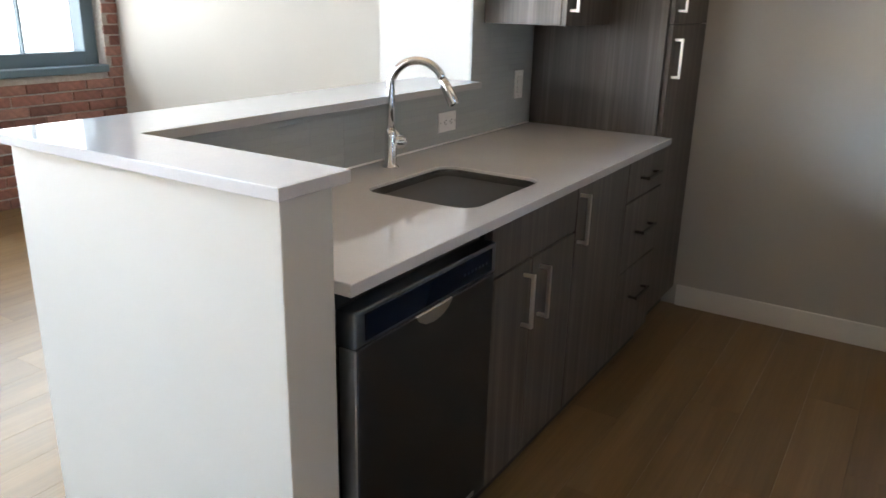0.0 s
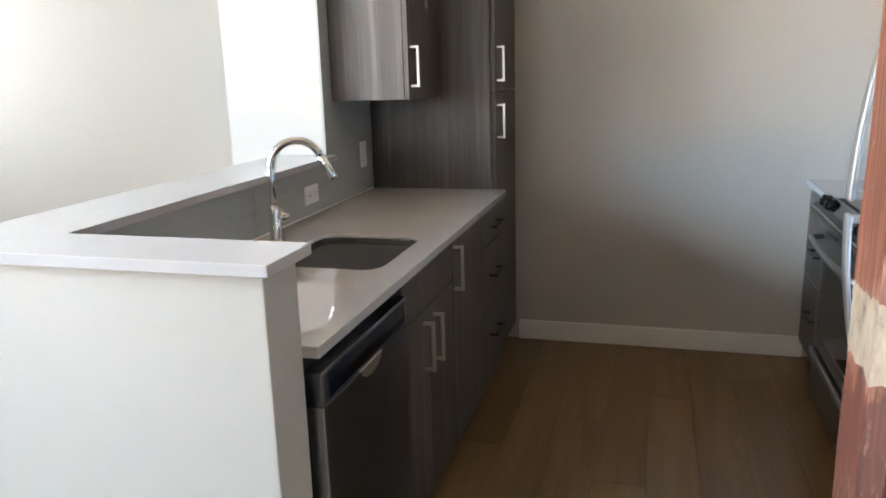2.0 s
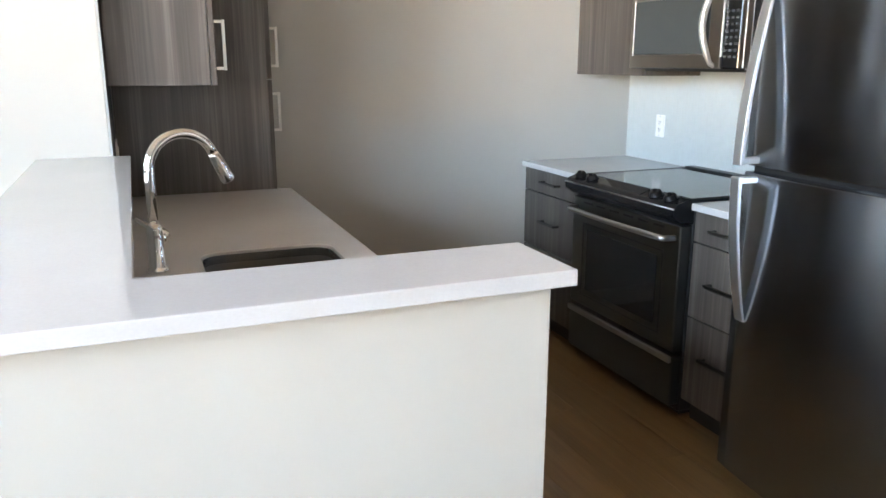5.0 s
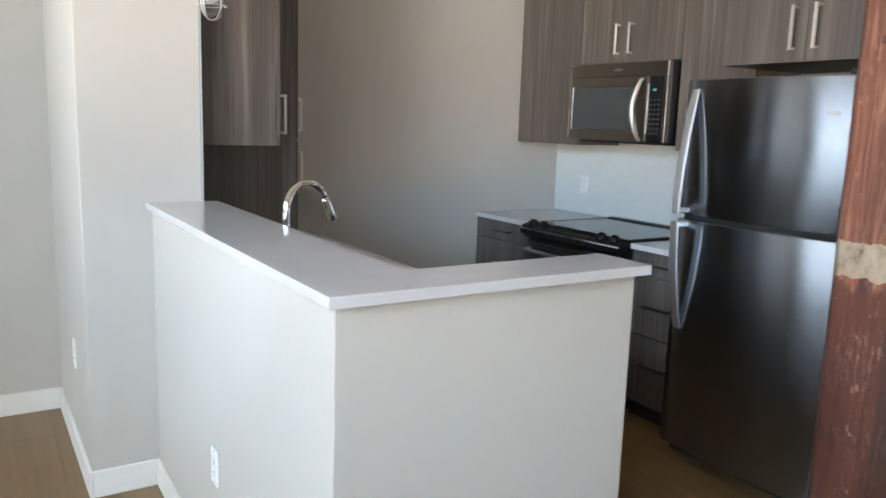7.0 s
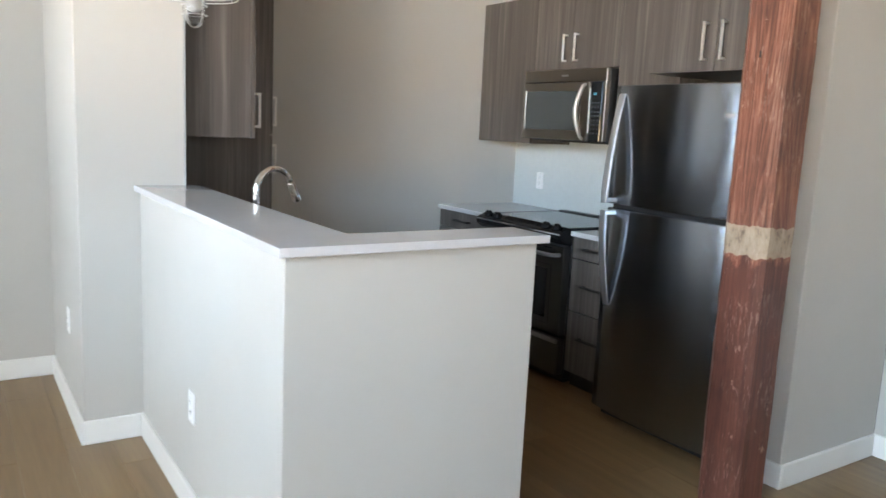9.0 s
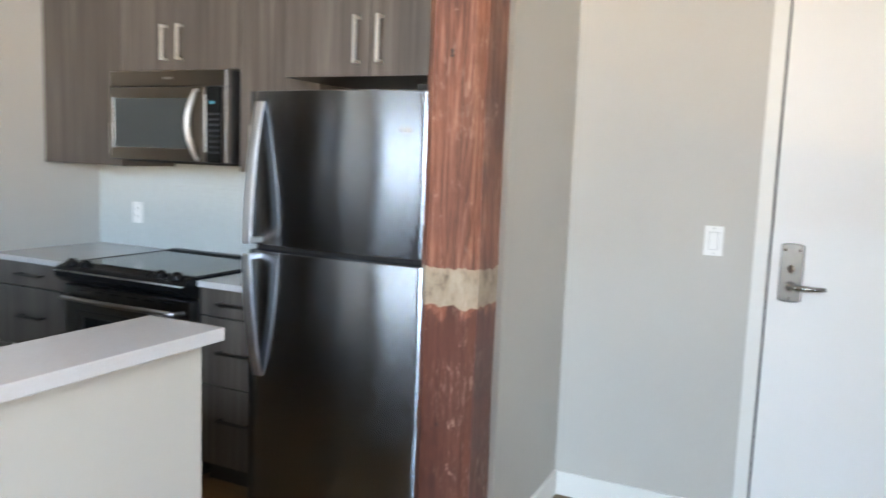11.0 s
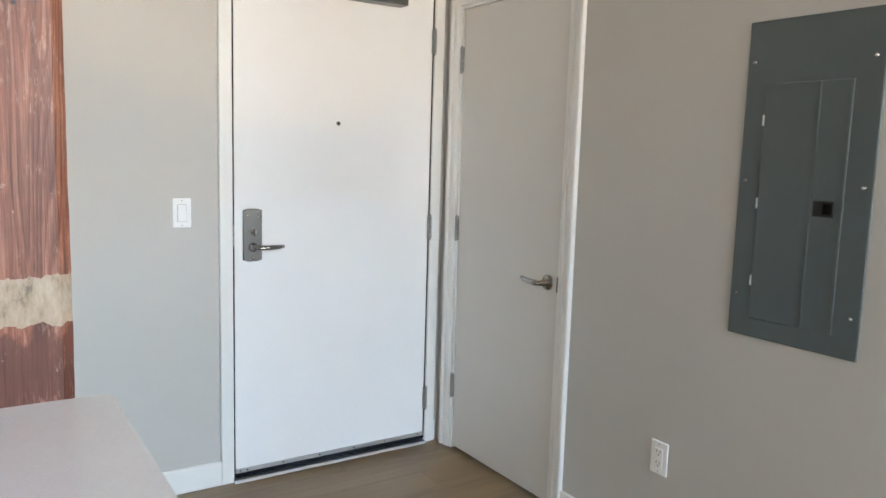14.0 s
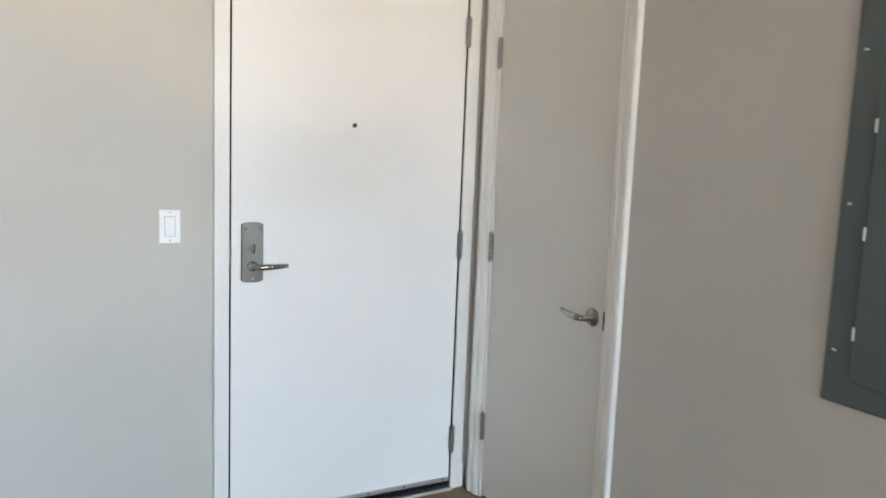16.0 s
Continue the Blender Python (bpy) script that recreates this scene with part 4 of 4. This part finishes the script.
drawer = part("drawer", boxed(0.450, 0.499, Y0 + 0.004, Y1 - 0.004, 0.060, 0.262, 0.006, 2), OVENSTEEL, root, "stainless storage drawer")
part("drawer_lip", boxed(0.436, 0.452, Y0 + 0.006, Y1 - 0.006, 0.240, 0.268, 0.005, 2), STEEL, drawer)
part("plinth", boxed(0.53, 1.0, Y0 + 0.03, Y1 - 0.03, 0.0, 0.035), BLACK, root)

# microwave
root = thing("microwave", (0.92, 2.672, 1.352), "dark bronze stainless over-the-range microwave with smoked glass door", "microwave")
MX, M0, M1 = 0.712, 2.318, 3.030
part("body", boxed(MX + 0.03, RB, M0 + 0.001, M1 - 0.002, 1.352, 1.758, 0.003), DARKSTEEL, root, "dark steel case")
part("vent_grille", boxed(MX + 0.004, MX + 0.03, M0, M1, 1.688, 1.760, 0.004), BRONZE, root, "dark stainless top vent")
part("badge", boxed(MX + 0.001, MX + 0.005, 2.635, 2.690, 1.720, 1.730), ALU, root)
door = part("door", boxed(MX, MX + 0.03, 2.446, M1, 1.356, 1.685, 0.004, 2), BRONZE, root, "dark stainless door")
part("door_glass", boxed(MX - 0.002, MX + 0.002, 2.515, M1 - 0.030, 1.412, 1.636, 0.001), SMOKED, door, "smoked glass window")
part("window_trim", boxed(MX - 0.0035, MX + 0.002, M1 - 0.030, M1 - 0.024, 1.408, 1.640, 0.001), BRIGHT, door, "bright vertical trim")
part("window_trim", boxed(MX - 0.0030, MX + 0.002, 2.500, M1 - 0.024, 1.4065, 1.4115, 0.001), BRONZE, door)
bm = bmesh.new()
n = 12
pts = [(MX + 0.002, 2.480, 1.672)] + [(MX - 0.020 - 0.034 * math.sin(math.pi * i / n), 2.478 + 0.016 * math.sin(math.pi * i / n), 1.666 - 0.29 * i / n) for i in range(n + 1)] + [(MX + 0.002, 2.480, 1.366)]
tube(bm, pts, [0.008, 0.010] + [0.011 + 0.003 * math.sin(math.pi * i / n) for i in range(1, n)] + [0.010, 0.010, 0.008], 12)
part("handle", bm, BRIGHT, door, "bowed bright stainless handle")
part("edge_trim", boxed(MX - 0.003, MX + 0.03, 2.4385, 2.4445, 1.40, 1.65, 0.001), BRIGHT, root, "bright vertical trim")
ctl = part("control_panel", boxed(MX, MX + 0.03, 2.347, 2.437, 1.356, 1.685, 0.003), GLOSSBLACK, root, "narrow black control panel")
part("trim_strip", boxed(MX, MX + 0.03, M0, 2.345, 1.356, 1.685, 0.003), BRONZE, root)
part("edge_trim", boxed(MX - 0.002, MX + 0.004, M0 - 0.0005, M0 + 0.005, 1.358, 1.757, 0.001), BRIGHT, root, "bright corner trim")
for k in range(2):
    part("digit", boxed(MX - 0.0012, MX + 0.001, 2.388 + k * 0.014, 2.396 + k * 0.014, 1.611, 1.624), DISPLAY, ctl, "glowing blue digit")
for r in range(8):
    for k in range(3):
        part("key", boxed(MX - 0.0008, MX + 0.001, 2.358 + k * 0.026, 2.374 + k * 0.026, 1.395 + r * 0.024, 1.404 + r * 0.024), DIMPRINT, ctl)
part("underside", boxed(MX + 0.06, RB - 0.04, M0 + 0.04, M1 - 0.04, 1.342, 1.353), BLACK, root)

# refrigerator
root = thing("refrigerator", (0.75, 1.49, 0), "stainless top-freezer refrigerator with bowed doors", "refrigerator")
F0, F1, FT = 1.112, 1.872, 1.628
part("body", boxed(0.415, RB - 0.02, F0 + 0.004, F1 - 0.004, 0.03, FT - 0.008, 0.004), BLACK, root, "black cabinet sides")


def bowed_door(z0, z1):
    n = 14
    out = []
    for i in range(n + 1):
        s = i / n
        out.append((0.342 - 0.034 * math.sin(math.pi * s) ** 0.8, F0 + (F1 - F0) * s))
    out += [(0.408, F1), (0.408, F0)]
    bm = extruded(bmesh.new(), out, "z", z0, z1)
    for f in bm.faces:
        if abs(f.normal.z) < 0.5 and f.normal.x < -0.5:
            f.smooth = True
    edges = [e for e in bm.edges if e.is_manifold and abs(e.verts[0].co.z - e.verts[1].co.z) < 1e-5]
    bmesh.ops.bevel(bm, geom=edges, offset=0.006, segments=2, profile=0.5, affect="EDGES")
    return bm


freezer = part("freezer_door", bowed_door(1.072, FT), FRIDGE, root, "brushed stainless freezer door")
lower = part("door", bowed_door(0.055, 1.052), FRIDGE, root, "brushed stainless door")
part("seal", boxed(0.37, 0.42, F0 + 0.01, F1 - 0.01, 1.05, 1.074), BLACK, root)
part("kick_plate", boxed(0.40, 0.44, F0 + 0.01, F1 - 0.01, 0.005, 0.055), BLACK, root)
HY = F1 - 0.055


def fridge_handle(parent, z_far, z_near):
    """A flat bar that stands off the door where the two doors meet and runs into it at its far end."""
    s = 1 if z_far > z_near else -1
    n = 10
    front_edge = []
    for i in range(n + 1):
        q = i / n
        front_edge.append((0.322 - 0.068 * math.sin(math.pi * 0.5 * q) ** 0.9, z_far + (z_near - z_far) * q))
    back_edge = [(x + 0.010 + 0.004 * i / n, z) for i, (x, z) in enumerate(front_edge)]
    bm = extruded(bmesh.new(), front_edge + back_edge[::-1], "y", HY - 0.019, HY + 0.019, 0.004, 2)
    box(bm, 0.264, 0.335, HY - 0.014, HY + 0.014, z_near + s * 0.003, z_near + s * 0.022, 0.003)
    part("handle", bm, HANDLE, parent, "long bright stainless handle")


fridge_handle(freezer, 1.590, 1.080)
fridge_handle(lower, 0.58, 1.046)
part("hinge_cover", boxed(0.36, 0.45, F0 + 0.01, F0 + 0.09, FT, FT + 0.02, 0.004), BLACK, root)
for k in range(8):
    part("badge", boxed(0.322, 0.3285, F0 + 0.085 + k * 0.009, F0 + 0.0915 + k * 0.009, 1.490, 1.502 + 0.004 * (k in (1, 4, 7))), BRIGHT, freezer, "small bright raised badge")

# ---------------------------------------------------------------- timber post
bm = bmesh.new()
px0, px1, py0, py1, ch = 0.092, 0.292, 0.852, 1.035, 0.026
zs = [0.001] + [0.04 * i for i in range(1, 80)] + [TOP - 0.001]
rings = []
for z in zs:
    ring = []
    for x, y in ((px0, py0 + ch), (px0 + ch, py0), (px1 - ch, py0), (px1, py0 + ch), (px1, py1 - ch), (px1 - ch, py1), (px0 + ch, py1), (px0, py1 - ch)):
        w1 = noise.noise(Vector((x * 7, y * 7, z * 2.2))) * 0.004 + noise.noise(Vector((x * 9, y * 9, z * 14))) * 0.0022
        w2 = noise.noise(Vector((x * 7 + 9, y * 7, z * 2.2))) * 0.004 + noise.noise(Vector((x * 9 + 5, y * 9, z * 14))) * 0.0022
        ring.append(bm.verts.new((x + w1, y + w2, z)))
    rings.append(ring)
for p, q in zip(rings, rings[1:]):
    for i in range(8):
        bm.faces.new((p[i], p[(i + 1) % 8], q[(i + 1) % 8], q[i]))
bm.faces.new(rings[0][::-1])
bm.faces.new(rings[-1])
root = thing("timber_post", (0, 0, 0), "old red-brown painted timber post with bare scraped band", "post")
part("shaft", bm, TIMBER, root)

# ---------------------------------------------------------------- breaker panel, switches, sockets
root = thing("breaker_panel", (-0.62, Y_CLOSET, 0.89), "dark grey enamelled electrical breaker panel on the wall", "breaker panel")
P = Y_CLOSET
part("cover", boxed(-0.814, -0.424, P, P + 0.007, 0.893, 1.797, 0.002), PANEL, root)
pd = part("panel_door", boxed(-0.737, -0.492, P + 0.0065, P + 0.0105, 0.950, 1.622, 0.0015), PANEL, root, "hinged grey door")
part("door_rib", boxed(-0.656, -0.650, P + 0.010, P + 0.0125, 0.952, 1.620, 0.001), PANEL, pd)
part("door_rim", boxed(-0.742, -0.736, P + 0.0068, P + 0.0125, 0.950, 1.622, 0.001), PANEL, pd)
lt = part("latch", boxed(-0.722, -0.660, P + 0.010, P + 0.014, 1.262, 1.304, 0.002), BLACK, pd, "black slide latch")
part("latch_slide", boxed(-0.716, -0.690, P + 0.0135, P + 0.017, 1.268, 1.298, 0.0015), GLOSSBLACK, lt)
part("knockout", boxed(-0.708, -0.696, P + 0.0102, P + 0.0112, 1.218, 1.240, 0.0004), PANEL, pd)
for z in (1.52, 1.285, 1.06):
    part("hinge", boxed(-0.4925, -0.488, P + 0.007, P + 0.0125, z - 0.015, z + 0.015, 0.0008), PLASTIC, pd)
for x, zz3 in ((-0.447, (1.684, 1.348, 1.014)), (-0.790, (1.676, 1.344, 1.003))):
    for z in zz3:
        bm = lathe(bmesh.new(), [(0.0055, 0), (0.005, 0.002), (0.003, 0.0035), (0, 0.0037)], (x, P + 0.007, z), (0, 1, 0), 14)
        part("screw", bm, CHROME, root, "bright screw")


def wall_plate(name, place, normal, label, gangs=1, kind="switch", flat=False):
    """A switch or socket plate; place: the plate's middle on the wall; normal: the wall's way out; flat: laid on its side."""
    n = Vector(normal)
    side = Vector((0, 0, 1)).cross(n)
    root = thing(name, place, label, "light switch" if kind == "switch" else "outlet")
    o = Vector(place)
    wide = 0.070 + 0.046 * (gangs - 1)

    def plate(bm, u0, u1, v0, v1, d0, d1, bev):
        if flat:
            u0, u1, v0, v1 = v0, v1, u0, u1
        a, b = o + side * u0 + n * d0, o + side * u1 + n * d1
        return box(bm, a.x, b.x, a.y, b.y, o.z + v0, o.z + v1, bev)
    part("plate", plate(bmesh.new(), -wide / 2, wide / 2, -0.057, 0.057, 0.0, 0.006, 0.002), PLASTIC, root)
    for g4 in range(gangs):
        c = (g4 - (gangs - 1) / 2) * 0.046
        if kind == "switch":
            part("gap", plate(bmesh.new(), c - 0.0175, c + 0.0175, -0.034, 0.034, 0.0055, 0.0066, 0.0), BARS, root)
            part("rocker", plate(bmesh.new(), c - 0.0162, c + 0.0162, -0.0328, 0.0328, 0.006, 0.009, 0.0015), PLASTIC, root)
        elif kind == "outlet":
            part("face", plate(bmesh.new(), c - 0.017, c + 0.017, -0.034, 0.034, 0.0055, 0.0082, 0.001), PLASTIC, root)
            for v in (-0.019, 0.019):
                part("slot", plate(bmesh.new(), c - 0.008, c - 0.0055, v - 0.001, v + 0.008, 0.008, 0.0086, 0.0), SLOT, root)
                part("slot", plate(bmesh.new(), c + 0.0055, c + 0.008, v - 0.001, v + 0.007, 0.008, 0.0086, 0.0), SLOT, root)
                part("ground_hole", plate(bmesh.new(), c - 0.0025, c + 0.0025, v - 0.010, v - 0.005, 0.008, 0.0086, 0.0), SLOT, root)
    for v in (-0.048, 0.048):
        part("screw", plate(bmesh.new(), -0.0022, 0.0022, v - 0.0022, v + 0.0022, 0.0058, 0.0066, 0.0), BARS, root)
    return root


wall_plate("light_switch", (X_ENTRY, 0.333, 1.139), (-1, 0, 0), "white rocker light switch beside the entry door")
wall_plate("light_switch", (-1.008, Y_CLOSET, 1.118), (0, 1, 0), "white double rocker light switch beside the breaker panel", 2)
wall_plate("outlet", (-0.198, Y_CLOSET, 0.408), (0, 1, 0), "white duplex outlet low on the greige wall", 1, "outlet")
wall_plate("outlet", (HW, 1.782, 0.405), (-1, 0, 0), "white duplex outlet low on the half wall", 1, "outlet")
wall_plate("outlet", (COLW, 2.962, 0.450), (-1, 0, 0), "white duplex outlet low on the column", 1, "outlet")
wall_plate("outlet", (X_EAST - 0.006, 3.309, 1.059), (-1, 0, 0), "white duplex outlet on the backsplash above the counter", 1, "outlet")
wall_plate("light_switch", (COLE + 0.006, 2.970, 1.056), (1, 0, 0), "white rocker switch on the shade-darkened backsplash by the pantry")
wall_plate("outlet", (COLE + 0.006, 2.415, 0.965), (1, 0, 0), "white outlet laid level on the shade-darkened backsplash", 1, "outlet", True)

# ---------------------------------------------------------------- pendant lamps over the bar
def pendant():
    root = thing("pendant_lamp", (0, 0, 0), "unlit caged glass jar pendant with wire shade", "pendant lamp", "pendants over the bar")
    part("cord", tube(bmesh.new(), [(0, 0, 0.24), (0, 0, TOP - 1.723 - 0.02)], 0.004, 8), BLACK, root, "black cord")
    part("canopy", lathe(bmesh.new(), [(0.06, 0), (0.058, 0.012), (0.03, 0.02)], (0, 0, TOP - 1.723 - 0.0205), n=24), GALV, root)
    part("cap", lathe(bmesh.new(), [(0.048, 0.150), (0.052, 0.155), (0.052, 0.180), (0.048, 0.186), (0.044, 0.20), (0.040, 0.225), (0.020, 0.236), (0.012, 0.25), (0.0, 0.25)], n=28), GALV, root, "galvanised grey metal cap")
    bm = lathe(bmesh.new(), [(0.041, 0.152), (0.041, 0.06), (0.038, 0.04), (0.030, 0.022), (0.018, 0.011), (0.0, 0.008)], n=28)
    jar = part("glass_jar", bm, GLASS, root, "clear ribbed glass jar")
    sm = jar.modifiers.new("thickness", "SOLIDIFY")
    sm.thickness, sm.offset = 0.003, -1
    part("bulb", lathe(bmesh.new(), [(0.020, 0.150), (0.022, 0.128), (0.027, 0.108), (0.030, 0.086), (0.027, 0.068), (0.016, 0.058), (0.0, 0.054)], n=20), PLASTIC, root, "white bulb")
    for k in range(4):
        a = math.tau * k / 4 + 0.4
        c, s = math.cos(a), math.sin(a)
        prof = [(0.047, 0.155), (0.046, 0.06), (0.043, 0.036), (0.033, 0.016), (0.018, 0.004), (0.0, 0.0)]
        part("cage_wire", tube(bmesh.new(), [(r * c, r * s, z) for r, z in prof], 0.0014, 6), BRIGHT, root)
    for z, r in ((0.115, 0.0475), (0.080, 0.0475), (0.046, 0.046)):
        part("cage_ring", tube(bmesh.new(), arc((0, 0, z), r, 0, 350, 28, (1, 0, 0), (0, 1, 0)), 0.0014, 6, True), BRIGHT, root)
    for z, r in ((0.112, 0.158), (0.124, 0.158)):
        part("shade_ring", tube(bmesh.new(), arc((0, 0, z), r, 0, 352, 44, (1, 0, 0), (0, 1, 0)), 0.0018, 6, True), BRIGHT, root, "wire shade ring")
    for k in range(6):
        a = math.tau * k / 6 + 0.2
        c, s = math.cos(a), math.sin(a)
        prof = [(0.050, 0.172), (0.075, 0.178), (0.110, 0.168), (0.140, 0.145), (0.158, 0.112)]
        part("shade_wire", tube(bmesh.new(), [(r * c, r * s, z) for r, z in prof], 0.0014, 6), BRIGHT, root)
    return root


lamp = pendant()
lamp.location = (-1.522, 2.255, 1.724)
copy_thing(lamp, pose(-1.515, 1.21, 1.724, 0, 0, 35))

# ---------------------------------------------------------------- floor planks
floor = thing("floor", (0, 0, 0), "brown oak-look plank floor with fine seams", "floor", kind=W)
sub = part("subfloor", boxed(X_WEST - 0.4, X_ENTRY + 0.2, Y_SOUTH - 0.4, Y_NORTH + 0.14, -0.12, -0.006), SUBFLOOR, floor)
PW, PL = 0.178, 1.22
rng = random.Random(4)
cache = {}


def plank_mesh(length):
    key = round(length, 3)
    if key not in cache:
        bm = boxed(-PW / 2 + 0.0003, PW / 2 - 0.0003, -length / 2 + 0.0003, length / 2 - 0.0003, -0.006, 0.0, 0.0006)
        cache[key] = mesh_of("plank", bm, PLANK)
    return cache[key]


x = X_WEST
row = 0
while x < X_ENTRY + 0.14:
    y = Y_SOUTH - 0.1 - (row * 0.47) % PL
    while y < Y_NORTH + 0.02:
        ya, yb = max(y, Y_SOUTH - 0.05), min(y + PL, Y_NORTH + 0.03)
        ob = new("plank", plank_mesh(yb - ya))
        ob.location = (x + PW / 2, (ya + yb) / 2, 0)
        ob.parent = floor
        y += PL
    x += PW
    row += 1

# ---------------------------------------------------------------- bricks of the west wall
BL, BH, J = 0.205, 0.062, 0.011


def brick_mesh(length):
    key = ("b", round(length, 3))
    if key not in cache:
        cache[key] = mesh_of("brick", boxed(-0.02, 0.0, -length / 2, length / 2, -BH / 2, BH / 2, 0.004), BRICK)
    return cache[key]


far = bmesh.new()
z = 0.0
course = 0
while z + BH < TOP:
    y = Y_SOUTH - (0.108 if course % 2 else 0.0)
    while y < Y_NORTH:
        ya, yb = max(y, Y_SOUTH), min(y + BL, Y_NORTH - 0.002)
        spans = [(ya, yb)]
        for y0, y1 in WINDOWS:
            if SILL - 0.02 < z + BH and z < HEAD + 0.02:
                spans = [(a, b) for s, e in spans for a, b in ((s, min(e, y0)), (max(s, y1), e)) if b - a > 0.03]
        for a, b in spans:
            if b - a < 0.03:
                continue
            out = rng.uniform(-0.004, 0.004)
            if a > 1.0 and z < 1.75:
                ob = new("brick", brick_mesh(round(b - a, 2)))
                ob.location = (X_WEST + out, (a + b) / 2, z + BH / 2)
                ob.parent = wall_west
            else:
                box(far, X_WEST - 0.02 + out, X_WEST + out, a, b, z, z + BH)
        y += BL + J
    z += BH + J
    course += 1
fb = part("far_bricks", far, BRICK, wall_west)
fb["kind"] = "stuff"
